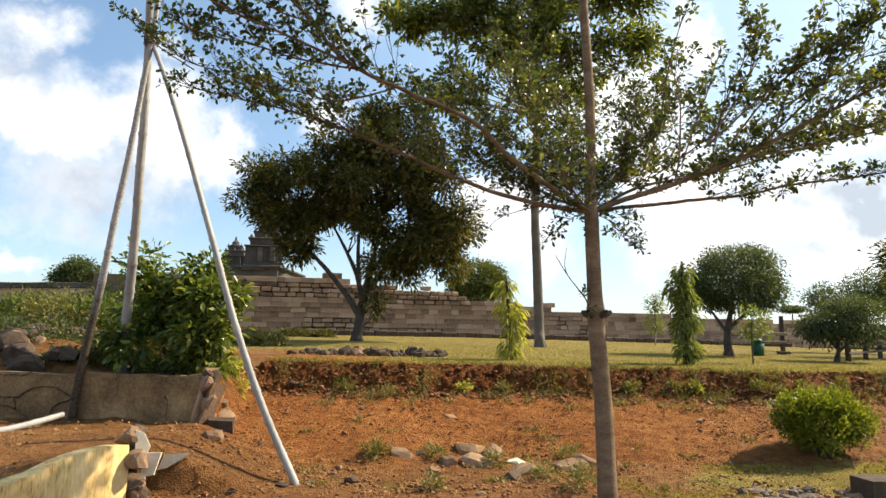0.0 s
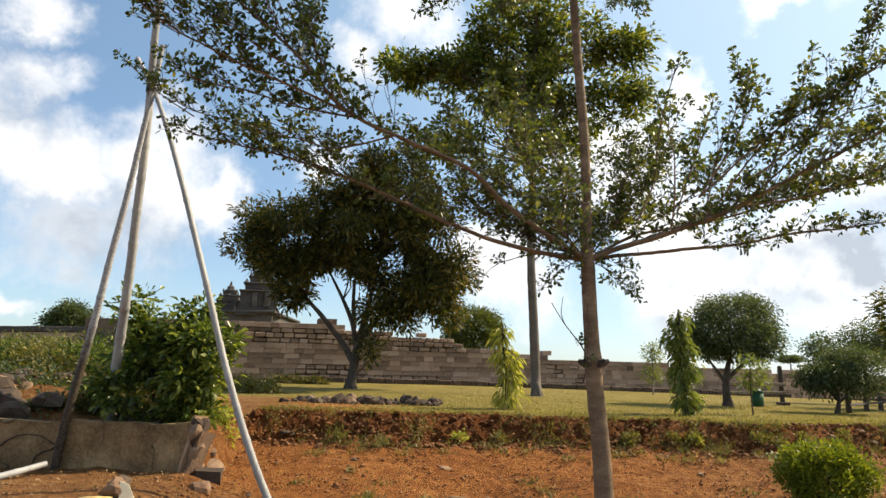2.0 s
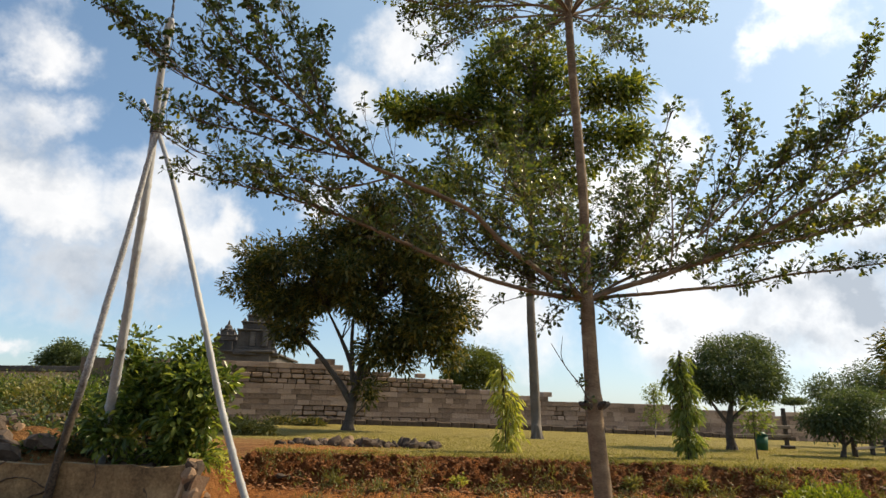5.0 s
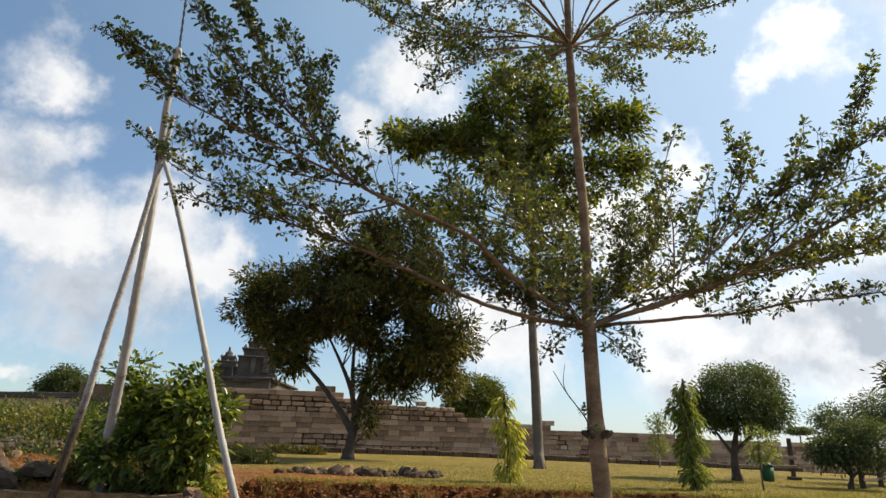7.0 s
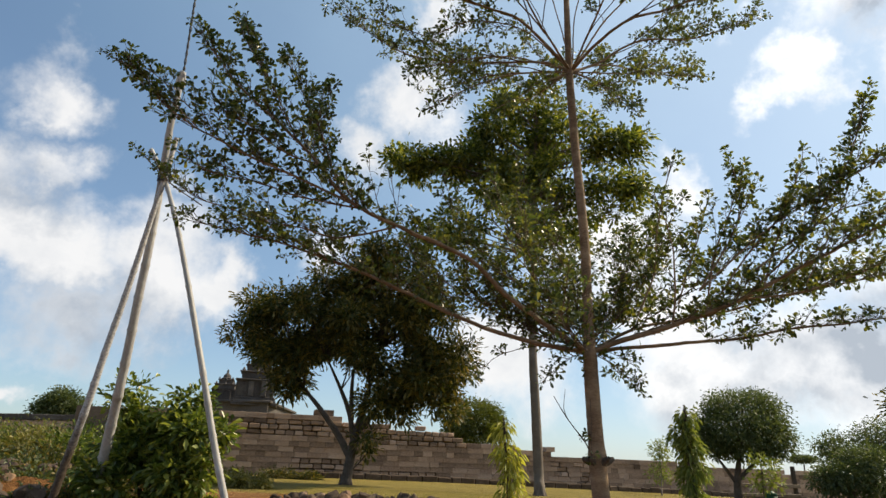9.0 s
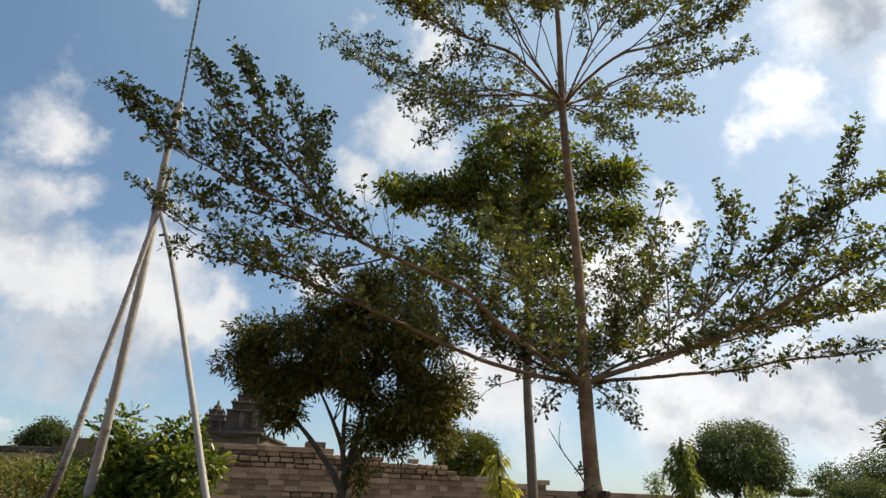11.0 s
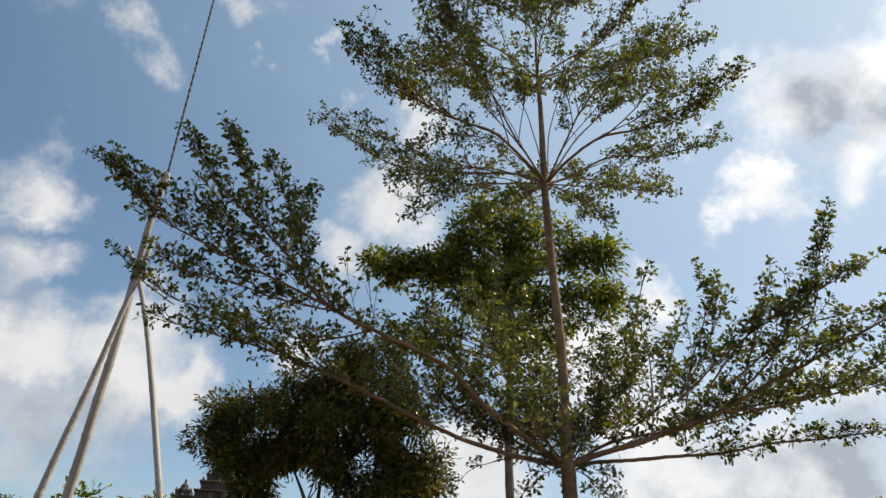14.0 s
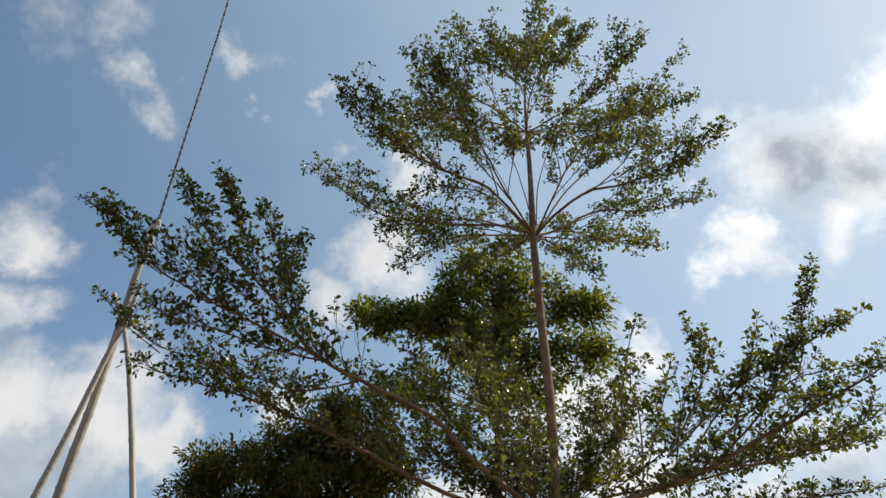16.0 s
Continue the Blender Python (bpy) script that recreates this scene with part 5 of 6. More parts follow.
worn_box(bm, (p.x + 0.25, p.y, 0.07), (0.75, 0.3, 0.24), 4, 6, 0.015)
put("block_body", from_bm(bm, "block_body", DARKROCK), curb)


# ---- grass ----
def blades(name, x, y, h, w, mat, label, lean=0.5):
    n = len(x)
    at = np.stack([x, y, ground_height(x, y) - 0.01], -1)
    way = np.random.normal(0, lean, (n, 3)) * [1, 1, 0] + [0, 0, 1]
    tagged(new(name, leaves_mesh(name, at, way, h, w, mat, 0.1, 0.1, 0.35)), label, "grass", "", "stuff")


np.random.seed(21)
n = 34000
gx = np.random.uniform(-3.2, 10, n)
gy = bank_edge(gx) + 0.0 + 7.0 * np.random.rand(n) ** 2.2
bare = (gx < -0.7) & (gy < 12.4) & (gy > bank_edge(gx) + 0.25) & (np.random.rand(n) < 0.7)
gx, gy = gx[~bare], gy[~bare]
n = len(gx)
blades("lawn_grass", gx, gy, np.random.uniform(0.02, 0.055, n), np.random.uniform(0.006, 0.012, n), GRASS, "short sun-bleached lawn grass")
cx, cy = np.random.uniform(-2.8, 8, 130), np.random.rand(130)
gx = np.repeat(cx, 45) + np.random.normal(0, 0.07, 130 * 45)
gy = np.repeat(bank_edge(cx) - 0.85 * cy**1.6, 45) + np.random.normal(0, 0.06, 130 * 45)
blades("bank_weeds", gx, gy, np.random.uniform(0.03, 0.13, len(gx)), np.random.uniform(0.008, 0.016, len(gx)), DRY, "dry tufts hanging over the edge of the bank", 0.7)
n = 34000
gx, gy = np.random.uniform(1.6, 7, n), np.random.uniform(5.0, 7.3, n)
keep = np.array([noise.noise(Vector((a * 1.3, b * 1.3, 4))) for a, b in zip(gx, gy)]) > 0.0 - 0.12 * (gx - 2.5)
keep &= gy < 6.9 + 0.1 * gx
blades("lower_grass", gx[keep], gy[keep], np.random.uniform(0.015, 0.05, keep.sum()), np.random.uniform(0.006, 0.012, keep.sum()), MOSS, "thin bright grass at the foot of the bank")
cx, cy = np.random.uniform(-2.5, 4, 26), np.random.uniform(5.8, 8.2, 26)
gx, gy = np.repeat(cx, 40) + np.random.normal(0, 0.08, 26 * 40), np.repeat(cy, 40) + np.random.normal(0, 0.06, 26 * 40)
blades("foot_weeds", gx, gy, np.random.uniform(0.03, 0.11, len(gx)), np.random.uniform(0.01, 0.022, len(gx)), DRY, "scattered dusty weeds on the bare earth", 0.8)


LITTER = leaf_material("dry_leaf_litter", (0.09, 0.05, 0.025), (0.22, 0.13, 0.06), (0.42, 0.29, 0.15), 0.1, 0.8)
np.random.seed(33)
n = 4200
gx, gy = np.random.uniform(-4.8, 7, n), 5.1 + 4.2 * np.random.rand(n) ** 1.4
at = np.stack([gx, gy, ground_height(gx, gy) + 0.022], -1)
tagged(new("leaf_litter", leaves_mesh("leaf_litter", at, np.random.normal(0, 1, (n, 3)) * [1, 1, 0.25], np.random.uniform(0.02, 0.06, n), np.random.uniform(0.008, 0.025, n), LITTER, 0.3, 0.0, 0.5)), "dry leaves and twigs scattered on the earth", "leaf litter", "", "stuff")


# ---- other trees and shrubs ----
def plant(name, base, label, category, trunk, r0, lobes, clumps, per, spread, length, width, mat, bark=DARKBARK, limbs=(), droop=0.3, shell=0.5, up=0.2, r1=0.03, seed=1, group=""):
    np.random.seed(seed)
    base = Vector((base[0], base[1], float(ground_height(base[0], base[1]))))
    t = thing(name, base, label, category, group)
    if trunk:
        trunk = [(base.x, base.y, base.z - 0.25), (base.x, base.y, base.z + 0.02)] + [p for p in trunk[1:] if p[2] > base.z + 0.1]
        flare = Tubes()
        for a in np.arange(6) * 1.05:
            d = np.array([math.cos(a), math.sin(a), 0])
            q = np.array(base)
            flare.add([q + [0, 0, r0 * 2.0], q + d * r0 * 0.6 + [0, 0, r0 * 0.7], q + d * r0 * 1.15 + [0, 0, -0.08]], r0 * 0.6, r0 * 0.25, 6)
        put("root", flare.mesh("root", bark), t)
        put("trunk", Tubes().add(smooth_path(trunk, 0.15), r0, min(r1, r0 * 0.4), 9, 1.0, 0.04).mesh("trunk", bark), t)
    for pts, ra in limbs:
        put("limb", Tubes().add(smooth_path(pts, 0.12), ra, ra * 0.3, 7, 0.9, 0.05).mesh("limb", bark), t)
    if trunk:
        tw = Tubes()
        top = np.array(trunk[-1])
        starts = [top] + [np.array(p[-1]) for p, _ in limbs]
        many = len(lobes) > 30
        if many:
            starts = [q for q in smooth_path(trunk, 0.5)] + [np.array(q) for p, _ in limbs for q in p[2:]]
        for c, r, _ in lobes:
            c, r = np.array(c), np.array(r)
            s = min(starts, key=lambda q: np.linalg.norm(q - c + [0, 0, 0.7 if many else 0]))
            for _ in range(1 if many else 5):
                e = c + in_ball(1)[0] * r * 0.8
                m = (s + e) / 2 + np.random.normal(0, 0.1, 3) * r
                tw.add(smooth_path([s, m, e], 0.2), r0 * 0.16, r0 * 0.04, 5)
        put("branch_work", tw.mesh("branch_work", bark), t, "", "stuff")
    if not trunk and clumps > 80:
        st = Tubes()
        for _ in range(9):
            c, rr, _w = lobes[np.random.randint(len(lobes))]
            e = np.array(c) + in_ball(1)[0] * np.array(rr) * 0.7
            st.add(smooth_path([(base.x + np.random.normal(0, 0.05), base.y + np.random.normal(0, 0.05), base.z - 0.08), (np.array(base) + e) / 2 + [0, 0, 0.05], e], 0.06), 0.014, 0.004, 5)
        put("stem", st.mesh("stem", bark), t)
    put("crown", crown(lobes, clumps, per, spread, length, width, mat, droop, shell, up=up), t, "", "stuff")
    return t


def tufts(lobes, size, each, seed, flat=0.6):
    """Breaks each lobe of a crown up into many small tufts with gaps between."""
    rs = np.random.RandomState(seed)
    out = []
    for c, r, w in lobes:
        for _ in range(max(2, int(each * w))):
            d = rs.normal(0, 1, 3)
            q = np.array(c) + d / np.linalg.norm(d) * np.array(r) * (0.3 + 0.68 * rs.rand() ** 0.6)
            k = size * rs.uniform(0.6, 1.35)
            out.append((tuple(q), (k, k, k * flat), k * k))
    return out


# mango tree on the lawn
mango_lobes = [
    ((-4.11, 18.6, 5.95), (1.52, 1.44, 1.15), 2.2), ((-5.57, 18.8, 6), (0.76, 1.02, 0.77), 1.0), ((-4.73, 18.8, 4.75), (0.70, 1.02, 0.64), 1.0), ((-3.12, 18.8, 6.91), (1.28, 1.27, 0.68), 1.6),
    ((-0.98, 18.6, 6.32), (1.28, 1.36, 0.98), 2.0), ((-0.1, 18.6, 4.91), (0.96, 1.10, 0.94), 1.5), ((-0.95, 18.6, 4.03), (1.04, 1.19, 0.77), 1.4), ((-2.2, 18.4, 4.95), (0.8, 0.9, 0.6), 0.8),
    ((-0.09, 18.6, 3.69), (0.56, 0.77, 0.42), 0.6), ((-1.63, 18.6, 3.43), (0.64, 0.77, 0.38), 0.5), ((-3.89, 19.4, 5.13), (0.80, 0.60, 0.35), 0.4), ((-2.48, 18.2, 5.69), (1.36, 1.27, 0.94), 1.6),
    ((-2.22, 18.7, 2.41), (0.28, 0.34, 0.34), 0.25), ((-4.63, 18.9, 3.97), (0.48, 0.68, 0.30), 0.35), ((-5.89, 18.8, 5.28), (0.48, 0.77, 0.59), 0.6),
    ((-1.88, 18.6, 7.8), (1.15, 1.2, 0.7), 1.3), ((-2.77, 18.7, 7.61), (0.9, 1.0, 0.5), 0.8),
]
plant("mango_tree", (-2.79, 18.84, 1.24), "dark broad mango tree with brown-tinged leaves and spreading limbs", "tree",
      [(-2.49, 16.95, 1.2), (-2.72, 18.84, 1.81), (-2.66, 18.84, 2.32), (-2.51, 18.84, 3.01), (-2.27, 18.84, 4.06), (-2.03, 18.84, 5.12)], 0.175, tufts(mango_lobes, 0.42, 11, 6, 0.7), 5200, 9, 0.1, 0.2, 0.066, MANGO,
      limbs=(([(-2.72, 18.84, 1.98), (-3.1, 18.84, 2.58), (-3.73, 18.84, 3.35), (-4.23, 18.84, 3.88), (-4.64, 18.84, 4.4)], 0.11), ([(-2.67, 18.84, 2.5), (-2.82, 18.84, 3.19), (-3.13, 18.84, 3.88), (-3.6, 18.84, 4.76)], 0.09), ([(-2.58, 18.84, 2.67), (-1.99, 18.84, 3.36), (-1.31, 18.84, 3.89), (-0.62, 18.84, 4.42)], 0.1), ([(-2.75, 18.84, 3.01), (-2.81, 18.84, 4.06), (-2.73, 18.84, 5.12)], 0.08)),
      droop=0.18, up=0.1, seed=2, shell=0.4)

# tall straight-stemmed tree behind the tiered one
plant("tree", (2.53, 17.4, 1.12), "tall tree with a straight grey pole-like trunk and layered green crown", "tree",
      [(2.34, 16.12, 1.1), (2.59, 17.9, 1.51), (2.55, 17.9, 3.29), (2.51, 17.9, 5.13), (2.6, 17.9, 7.48), (2.67, 17.9, 10.34), (2.83, 17.9, 12.85)], 0.155,
      tufts([((2.81, 17.9, 13.07), (1.7, 1.5, 0.55), 1.3), ((1.67, 17.9, 11.97), (1.4, 1.4, 0.5), 1.1), ((3.71, 17.9, 12.01), (1.3, 1.4, 0.5), 1.0), ((-0.7, 17.9, 10.95), (1.3, 1.0, 0.12), 0.9), ((0.5, 17.9, 11.15), (1.1, 1.0, 0.2), 0.8), ((-1.9, 17.9, 11.3), (0.4, 0.5, 0.1), 0.15), ((5.4, 17.9, 11.7), (1.0, 1.0, 0.34), 0.6), ((6.1, 17.9, 12.05), (0.45, 0.6, 0.2), 0.2), ((4.51, 17.9, 9.9), (1.45, 1.4, 0.5), 1.1), ((2.38, 17.9, 10.6), (1.7, 1.5, 0.6), 1.4), ((1.1, 17.9, 10.1), (0.8, 1.0, 0.35), 0.5), ((-0.13, 17.9, 8.75), (1.4, 1.2, 0.3), 0.8), ((2.7, 17.9, 8.9), (1.5, 1.4, 0.45), 1.0), ((5.9, 17.9, 10.2), (0.6, 0.7, 0.25), 0.3)], 0.32, 16, 8, 0.36),
      2700, 9, 0.13, 0.2, 0.09, CANOPY, GREYBARK, droop=0.12, seed=3, r1=0.06, shell=0.15, up=0.05)

# round trees along the wall
plant("round_tree", (1.55, 34, 2.88), "dense rounded dark green tree rising behind the wall", "tree",
      [(1.64, 34, 1.2), (1.58, 34, 3.03), (1.55, 34, 4.12)], 0.15,
      [((1.55, 34, 4.27), (1.45, 1.4, 1.15), 2), ((0.77, 34, 4.11), (0.8, 0.9, 0.8), 0.7), ((2.33, 34, 4.43), (0.8, 0.9, 0.8), 0.7)], 1800, 8, 0.12, 0.15, 0.07, FRESH, seed=4, shell=0.75)
plant("round_tree", (6.6, 14.84, 1), "rounded dark green shade tree with a forked trunk", "tree",
      [(6.17, 13.85, 1), (6.56, 14.8, 1.4), (6.62, 14.8, 1.8), (6.79, 14.8, 2.46)], 0.12,
      [((6.81, 14.8, 2.73), (1.0, 1.0, 0.72), 2), ((6.15, 14.8, 2.53), (0.42, 0.5, 0.42), 0.7), ((7.4, 14.8, 2.58), (0.5, 0.6, 0.42), 0.9), ((6.84, 14.8, 3.21), (0.75, 0.8, 0.35), 0.9)], 2600, 8, 0.07, 0.08, 0.036, GREEN, seed=5, shell=0.6,
      limbs=(([(6.58, 14.8, 1.53), (6.3, 14.8, 1.93), (6.11, 14.8, 2.26)], 0.05), ([(6.58, 14.8, 1.6), (7.03, 14.8, 2), (7.32, 14.8, 2.33)], 0.06)))
# weeping columnar trees
plant("columnar_tree", (3.96, 10.48, 0.99), "narrow weeping columnar tree with drooping green leaves", "tree",
      [(3.84, 10.16, 0.99), (3.97, 10.48, 1.61), (3.97, 10.48, 2.37), (3.94, 10.48, 2.73)], 0.035,
      [((3.95, 10.48, 2.51), (0.07, 0.08, 0.16), 0.5), ((3.87, 10.48, 2.27), (0.15, 0.15, 0.12), 0.8), ((3.95, 10.48, 2.03), (0.16, 0.15, 0.14), 0.9), ((4.01, 10.48, 1.72), (0.2, 0.18, 0.1), 0.9), ((3.91, 10.48, 1.51), (0.11, 0.11, 0.1), 0.4), ((3.99, 10.48, 1.25), (0.15, 0.15, 0.12), 0.7), ((3.92, 10.48, 1.07), (0.08, 0.08, 0.06), 0.2)], 190, 8, 0.05, 0.11, 0.036, COLUMN, droop=0.6, up=-0.5, seed=6, shell=0.5, group="columnar trees")
plant("columnar_tree", (1.05, 10.61, 1.04), "narrow weeping columnar tree with yellowing leaves", "tree",
      [(1.02, 10.29, 1.04), (1.03, 10.61, 1.5), (1, 10.61, 2.07), (0.97, 10.61, 2.46)], 0.028,
      [((0.99, 10.61, 2.22), (0.08, 0.1, 0.16), 0.6), ((1.03, 10.61, 1.83), (0.16, 0.15, 0.18), 1.0), ((1.09, 10.61, 1.54), (0.15, 0.15, 0.18), 0.7), ((1.06, 10.61, 1.23), (0.13, 0.13, 0.13), 0.5)], 80, 7, 0.055, 0.13, 0.034, YELLOW, droop=0.7, up=-0.7, seed=7, shell=0.5, group="columnar trees")
plant("sapling", (5.38, 11.15, 0.98), "small sapling with a thin stem and sparse leaves", "sapling",
      [(5.19, 10.77, 0.98), (5.37, 11.15, 1.32), (5.39, 11.15, 1.72)], 0.018, [((5.45, 11.15, 1.82), (0.26, 0.26, 0.2), 1), ((5.53, 11.15, 1.57), (0.22, 0.22, 0.14), 0.6), ((5.26, 11.15, 1.52), (0.14, 0.14, 0.12), 0.3)], 80, 6, 0.045, 0.085, 0.035, COLUMN, seed=8, shell=0.2)
plant("sapling", (8.02, 24.4, 1.08), "thin pale sapling before the wall", "sapling",
      [(7.68, 23.36, 1.08), (8.46, 25.6, 2), (8.45, 25.6, 2.93)], 0.03, [((8.48, 25.6, 2.69), (0.35, 0.3, 0.45), 1), ((8.4, 25.6, 1.89), (0.4, 0.3, 0.3), 0.7)], 150, 6, 0.1, 0.13, 0.05, COLUMN, seed=9, shell=0.1)
plant("tree", (7.93, 12.9, 0.96), "low spreading green tree at the lawn's edge", "tree",
      [(7.61, 12.37, 0.96), (7.97, 12.89, 1.2), (7.95, 12.89, 1.48)], 0.06,
      [((7.96, 12.89, 1.71), (0.62, 0.6, 0.36), 1.4), ((8.55, 12.89, 1.77), (0.5, 0.5, 0.45), 1.1), ((7.5, 12.89, 1.65), (0.3, 0.4, 0.25), 0.6), ((8.22, 12.89, 2.06), (0.4, 0.5, 0.25), 0.6)], 1300, 8, 0.06, 0.07, 0.032, GREEN, seed=10, shell=0.5,
      limbs=(([(7.97, 12.89, 1.2), (7.82, 12.89, 1.37), (7.66, 12.89, 1.54)], 0.03), ([(7.97, 12.89, 1.17), (8.22, 12.89, 1.37), (8.42, 12.89, 1.6)], 0.03)))
plant("tree", (16.92, 25.5, 0.87), "taller feathery green tree behind the lawn", "tree",
      [(15.81, 23.91, 0.89), (13.3, 20, 1.57), (13.32, 20, 2.65)], 0.1,
      [((12.76, 20, 2.47), (0.9, 0.8, 0.6), 1), ((13.62, 20, 3.01), (0.8, 0.8, 0.55), 1), ((14.41, 20, 2.84), (0.9, 0.8, 0.9), 1), ((11.88, 20, 2.64), (0.45, 0.5, 0.5), 0.5), ((15.24, 20, 2.12), (1.2, 0.8, 0.9), 1)], 1500, 8, 0.1, 0.12, 0.04, GREEN, seed=11, shell=0.2)
plant("tree", (11.74, 16, 1.42), "dark tree at the lawn's far side", "tree", [(11.86, 16, 0.71), (11.91, 16, 1.99), (11.92, 16, 3.3)], 0.14,
      [((12.06, 16, 3.3), (0.75, 0.8, 0.7), 1), ((12.22, 16, 2.28), (0.9, 0.8, 0.8), 1)], 500, 8, 0.12, 0.17, 0.06, MANGO, seed=12)
plant("tree", (-25.26, 42, 4.01), "distant rounded green tree over the boundary wall", "tree", [(-25.12, 42, 2.48), (-25.32, 42, 4.78)], 0.15,
      [((-25.36, 42, 5.17), (1.6, 1.2, 0.9), 2), ((-26.1, 42, 4.78), (0.9, 0.9, 0.6), 0.7), ((-23.57, 42, 4.79), (1.0, 0.9, 0.5), 0.6), ((-25.41, 42, 5.75), (0.9, 0.8, 0.6), 0.6)], 1200, 8, 0.18, 0.22, 0.1, GREEN, seed=13, shell=0.5)
plant("umbrella_tree", (20.81, 38, 1.62), "small flat-topped tree beyond the wall", "tree", [(20.75, 38, 1.28), (20.87, 38, 2.98)], 0.08,
      [((20.88, 38, 3.08), (0.85, 0.7, 0.1), 1)], 200, 8, 0.06, 0.16, 0.06, GREEN, seed=14, shell=0.2)

# clipped bush on the bank
plant("bush", (4.29, 7.39, 0.13), "rounded bright yellow-green clipped bush on the bank", "bush", None, 0,
      [((4.33, 7.41, 0.48), (0.4, 0.36, 0.28), 2), ((4.02, 7.41, 0.53), (0.2, 0.25, 0.2), 0.8), ((4.65, 7.41, 0.48), (0.21, 0.25, 0.2), 0.8), ((4.31, 7.41, 0.7), (0.34, 0.32, 0.13), 0.9)], 1500, 8, 0.045, 0.05, 0.026, LIME, droop=0.05, up=0.5, seed=15, shell=0.7)
# big shrub in the planter
plant("shrub", (-3.71, 8.3, 1.02), "large leafy shrub with bright drooping leaves in the planter", "shrub",
      [(-3.7, 8.3, 0.91), (-3.72, 8.3, 1.24), (-3.74, 8.3, 1.54)], 0.05,
      tufts([((-3.52, 8.3, 1.69), (0.48, 0.5, 0.36), 1.6), ((-4.21, 8.3, 1.69), (0.3, 0.4, 0.24), 0.7), ((-3.07, 7.95, 1.69), (0.3, 0.4, 0.42), 1.0), ((-3.38, 8.3, 2.15), (0.24, 0.3, 0.24), 0.6), ((-4.1, 8.3, 2.16), (0.17, 0.22, 0.24), 0.4), ((-3.35, 7.95, 1.22), (0.46, 0.35, 0.25), 0.8), ((-4.07, 8, 1.36), (0.3, 0.3, 0.22), 0.4), ((-2.89, 8, 1.47), (0.17, 0.2, 0.24), 0.3), ((-3.77, 8.3, 1.93), (0.36, 0.4, 0.22), 0.6), ((-4.17, 8.3, 2.39), (0.1, 0.12, 0.14), 0.13), ((-3.32, 8.3, 2.41), (0.12, 0.14, 0.12), 0.14), ((-2.9, 8, 1.98), (0.1, 0.12, 0.14), 0.12), ((-3.7, 7.9, 0.89), (0.1, 0.1, 0.1), 0.12), ((-4.3, 8, 1.53), (0.16, 0.2, 0.14), 0.15), ((-3.2, 7.9, 1.01), (0.3, 0.2, 0.14), 0.3)], 0.17, 9, 5, 0.75),
      620, 11, 0.06, 0.135, 0.056, BUSH, droop=0.25, up=0.15, seed=16, shell=0.35,
      limbs=(([(-3.71, 8.3, 1.09), (-3.97, 8.3, 1.54), (-4.13, 8.3, 2.14)], 0.02), ([(-3.7, 8.3, 1.17), (-3.45, 8.3, 1.69), (-3.41, 8.3, 2.3)], 0.02)))
plant("shrub", (-2.98, 8.6, 0.71), "thin yellow-green shrub growing beside the wall's end", "shrub", None, 0,
      [((-3.02, 8.6, 1.01), (0.14, 0.14, 0.22), 1), ((-2.93, 8.6, 0.71), (0.14, 0.14, 0.14), 0.6)], 90, 5, 0.05, 0.09, 0.035, YELLOW, droop=0.4, seed=17, shell=0.1)
# hedge and bushes before the boundary wall
for k, (c, r, mat, lab) in enumerate((
    ((-8.97, 13, 1.73), (1.1, 0.7, 0.36), CANOPY, "dull green hedge bush"), ((-7.83, 12.5, 1.78), (0.7, 0.6, 0.4), DRY, "dry brownish hedge bush"), ((-6.74, 12, 1.77), (0.6, 0.6, 0.42), BUSH, "green hedge bush"),
    ((-10.16, 13, 1.66), (1.0, 0.7, 0.4), BUSH, "green hedge bush"), ((-11.8, 18, 2.23), (1.3, 0.8, 0.4), CANOPY, "green hedge bush"), ((-9.25, 17, 2.13), (1.2, 0.8, 0.5), CANOPY, "green hedge bush"), ((-11.36, 16, 2.03), (0.7, 0.7, 0.4), CANOPY, "green hedge bush"))):
    plant("hedge_bush", (c[0], c[1], float(ground_height(c[0], c[1]))), lab + " before the boundary wall", "bush", None, 0, [(c, r, 1), ((c[0], c[1], c[2] - r[2] * 0.7), (r[0], r[1], r[2] * 0.8), 0.8)], 420, 7, 0.07, 0.11, 0.04, mat, droop=0.2, seed=30 + k, shell=0.4, group="hedge bushes")
for k, (c, r) in enumerate((((-6.11, 9.6, 1.36), (0.42, 0.3, 0.24)), ((-5.39, 9.2, 1.27), (0.36, 0.3, 0.22)), ((-7.35, 10.4, 1.44), (0.5, 0.4, 0.25)), ((-5.3, 9.8, 1.37), (0.4, 0.3, 0.3)), ((-7.05, 9.4, 1.28), (0.4, 0.3, 0.25)), ((-6.77, 11, 1.6), (0.5, 0.4, 0.28)), ((-5.8, 8.7, 1.16), (0.3, 0.2, 0.16)), ((-4.69, 8.5, 1.08), (0.3, 0.2, 0.16)), ((-5.2, 8.4, 1.04), (0.26, 0.2, 0.14)), ((-4.6, 9.2, 1.2), (0.4, 0.3, 0.22)), ((-5.5, 8.9, 1.22), (0.35, 0.25, 0.2)), ((-6.3, 8.9, 1.25), (0.4, 0.25, 0.22)), ((-4.9, 8.8, 1.15), (0.3, 0.22, 0.2)), ((-5.9, 9.3, 1.3), (0.35, 0.3, 0.24)))):
    plant("scrub", c, "tangled dark scrub behind the planter wall", "bush", None, 0, [(c, r, 1), ((c[0], c[1], c[2] - r[2] * 0.8), (r[0], r[1], r[2]), 0.7)], 300, 6, 0.07, 0.09, 0.035, MANGO if k % 2 else GREEN, seed=90 + k, shell=0.1, group="scrub bushes")
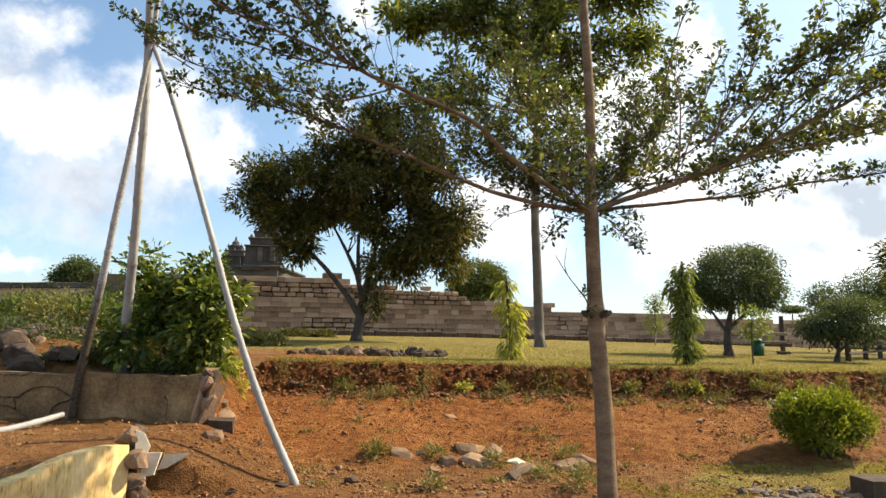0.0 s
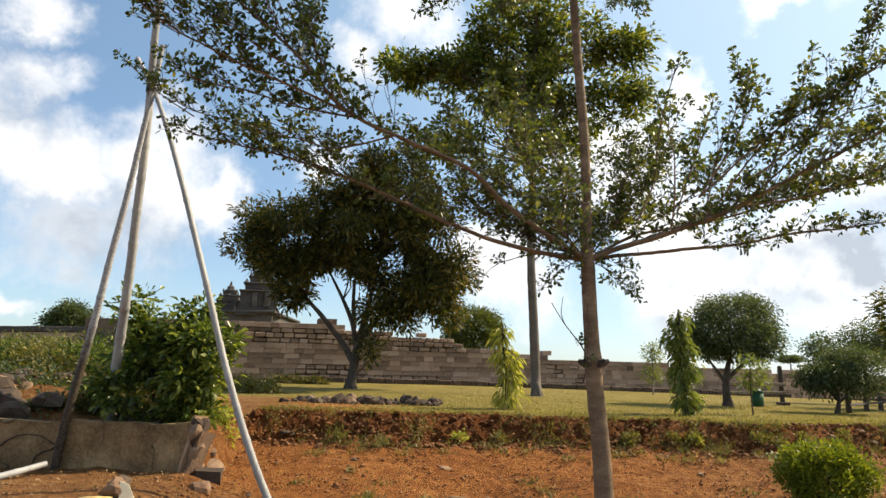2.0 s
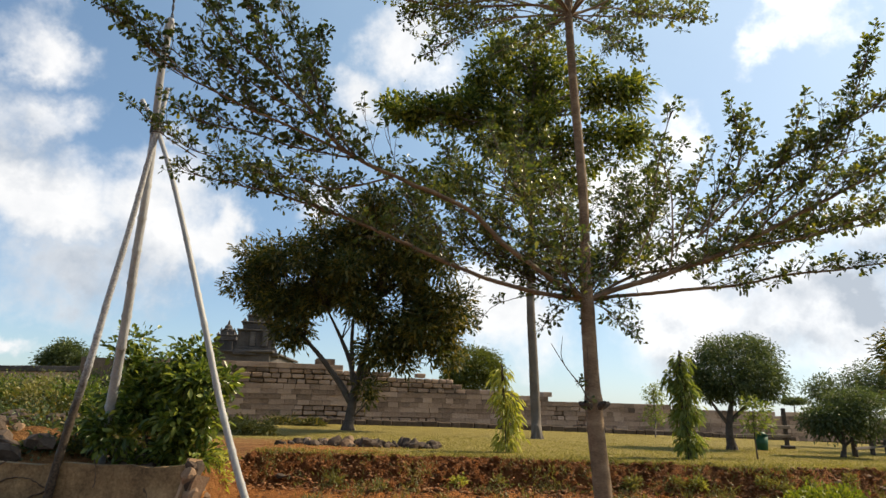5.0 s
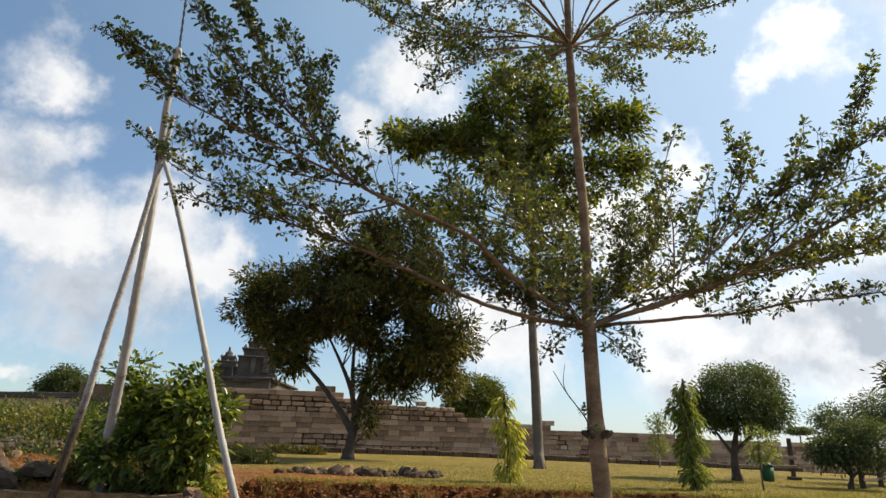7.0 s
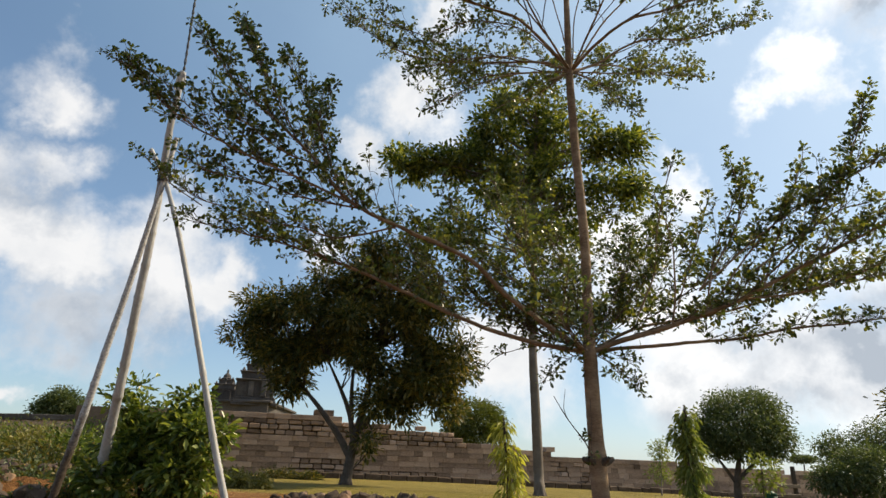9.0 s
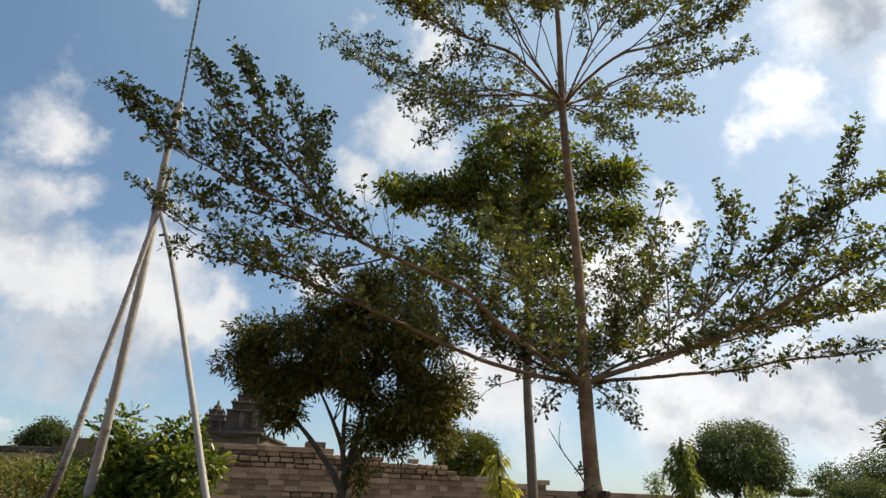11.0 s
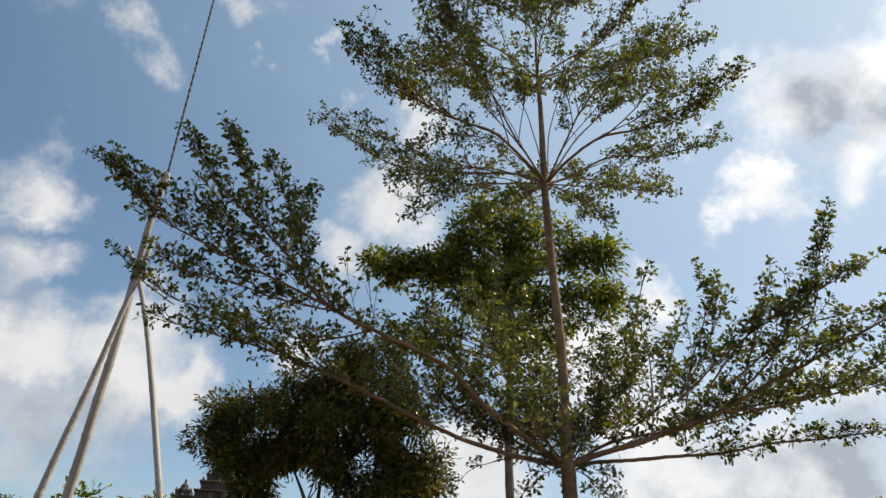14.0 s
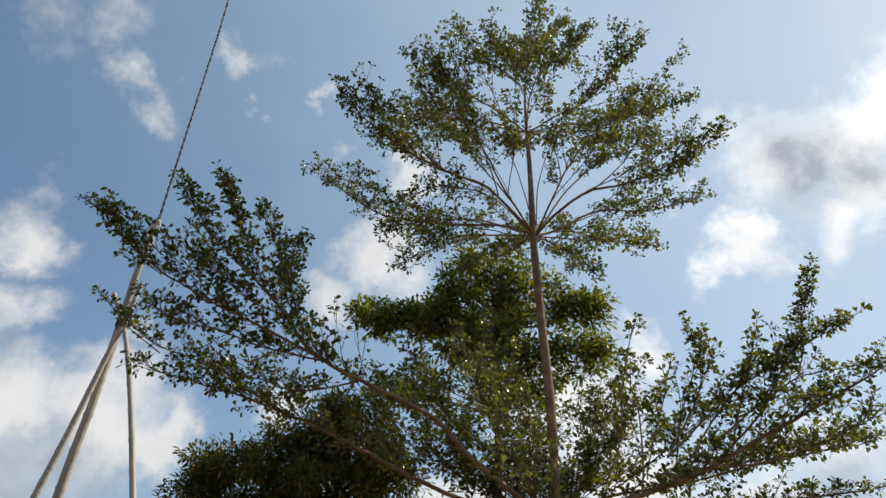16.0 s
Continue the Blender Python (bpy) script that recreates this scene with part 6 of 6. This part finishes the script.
# low plants along the wall's foot
for k, (c, r) in enumerate((((-5.48, 22, 1.4), (0.75, 0.3, 0.2)), ((-4.48, 22, 1.34), (0.5, 0.3, 0.16)), ((-4.89, 15, 1.32), (0.5, 0.4, 0.16)), ((-4.12, 14, 1.28), (0.5, 0.4, 0.12)))):
    plant("low_hedge", (c[0], c[1], float(ground_height(c[0], c[1]))), "low dark clipped hedge at the wall's foot", "hedge", None, 0, [(c, r, 1)], 220, 7, 0.06, 0.1, 0.04, MANGO if k < 2 else DRY, seed=50 + k, shell=0.4)
# weeds on the bank
for k, (p, s, mat) in enumerate((((-0.83, 8.91, 0.58), 0.13, DRY), ((0.22, 9.37, 0.64), 0.1, YELLOW), ((0.85, 9.43, 0.62), 0.13, DRY), ((3.61, 9.3, 0.67), 0.08, YELLOW), ((5.17, 9.28, 0.7), 0.12, DRY), ((4.75, 9.11, 0.64), 0.1, DRY), ((-0.87, 7.33, 0.12), 0.12, DRY), ((1.3, 6.29, 0), 0.16, DRY), ((2.71, 9.31, 0.68), 0.09, DRY), ((-1.46, 9.09, 0.63), 0.1, DRY), ((4.47, 9.19, 0.71), 0.09, DRY), ((5.96, 9.63, 0.74), 0.1, DRY), ((-0.82, 7.2, 0.08), 0.15, DRY), ((-0.15, 7.26, 0.06), 0.12, DRY), ((0.53, 7.16, 0.03), 0.13, DRY), ((1.0, 6.62, 0), 0.15, DRY), ((1.36, 7.37, 0.05), 0.17, DRY), ((1.25, 6.17, 0), 0.24, DRY), ((-0.13, 6.16, 0), 0.1, DRY), ((3.3, 9.35, 0.68), 0.11, DRY), ((3.58, 9.32, 0.69), 0.1, DRY), ((2.63, 9.27, 0.64), 0.09, DRY))):
    plant("weed", p, "small weedy tuft on the bank", "weed", None, 0, [((p[0], p[1], p[2] + s * 0.5), (s, s, s * 0.6), 1)], 26, 6, 0.03, 0.07, 0.022, mat, up=0.8, seed=70 + k, shell=0.1, group="weeds")


# ---- timber shelter and bin beside the shade tree ----
def shelter():
    a, b = Vector((6.94, 15.61, 1.0)), Vector((8.9, 16.78, 0.98))
    t = thing("timber_rail", a, "dark timber rail frame with posts on the lawn", "railing")
    for p, h in ((a, 0.58), (b, 1.02)):
        bm = bmesh.new()
        box(bm, (p.x, p.y, p.z + h / 2 - 0.03), (0.09, 0.09, h + 0.06), 0.01, 3, 0.006)
        put("post", from_bm(bm, "post", TIMBER), t)
    for z in (0.31, 0.53):
        bm = bmesh.new()
        m, r = (a + b) / 2, b - a
        box(bm, (m.x, m.y - 0.09, (a.z + b.z) / 2 + z), (r.length + 0.2, 0.07, 0.085), 0.01, math.degrees(math.atan2(r.y, r.x)), 0.006)
        put("rail", from_bm(bm, "rail", TIMBER), t)
    bm = bmesh.new()
    box(bm, (b.x, b.y - 0.03, b.z + 0.05), (0.3, 0.16, 0.08), 0.01, 0, 0.006)
    put("foot_board", from_bm(bm, "foot_board", TIMBER), t)


shelter()
bin_at = Vector((7.54, 15.35, 0.99))
waste = thing("litter_bin", bin_at, "green steel litter bin with a rounded lid", "bin")
bm = bmesh.new()
r = bmesh.ops.create_cone(bm, cap_ends=True, segments=20, radius1=0.13, radius2=0.15, depth=0.34)
bmesh.ops.translate(bm, vec=bin_at + Vector((0, 0, 0.16)), verts=r["verts"])
put("bin_body", from_bm(bm, "bin_body", GREENPAINT, True), waste)
bm = bmesh.new()
r = bmesh.ops.create_cone(bm, cap_ends=True, segments=20, radius1=0.165, radius2=0.06, depth=0.09)
bmesh.ops.translate(bm, vec=bin_at + Vector((0, 0, 0.375)), verts=r["verts"])
put("lid", from_bm(bm, "lid", GREENPAINT, True), waste)

# far rail fence
fence = thing("fence", (11.01, 16.08, 0.93), "low timber fence at the lawn's far side", "fence")
fa, fb = Vector((8.46, 13.37, 0.95)), Vector((12.06, 17.15, 0.92))
for i in range(4):
    p = fa + (fb - fa) * (i / 3)
    bm = bmesh.new()
    zg = float(ground_height(p.x, p.y))
    box(bm, (p.x, p.y, zg + 0.18), (0.08, 0.08, 0.46), 0.008, 0, 0.004)
    put("post", from_bm(bm, "post", TIMBER), fence)
for z in (0.16, 0.32):
    bm = bmesh.new()
    m, r = (fa + fb) / 2, fb - fa
    box(bm, (m.x, m.y - 0.055, 0.96 + z), (r.length + 0.2, 0.04, 0.05), 0.006, math.degrees(math.atan2(r.y, r.x)), 0.004)
    put("rail", from_bm(bm, "rail", TIMBER), fence)
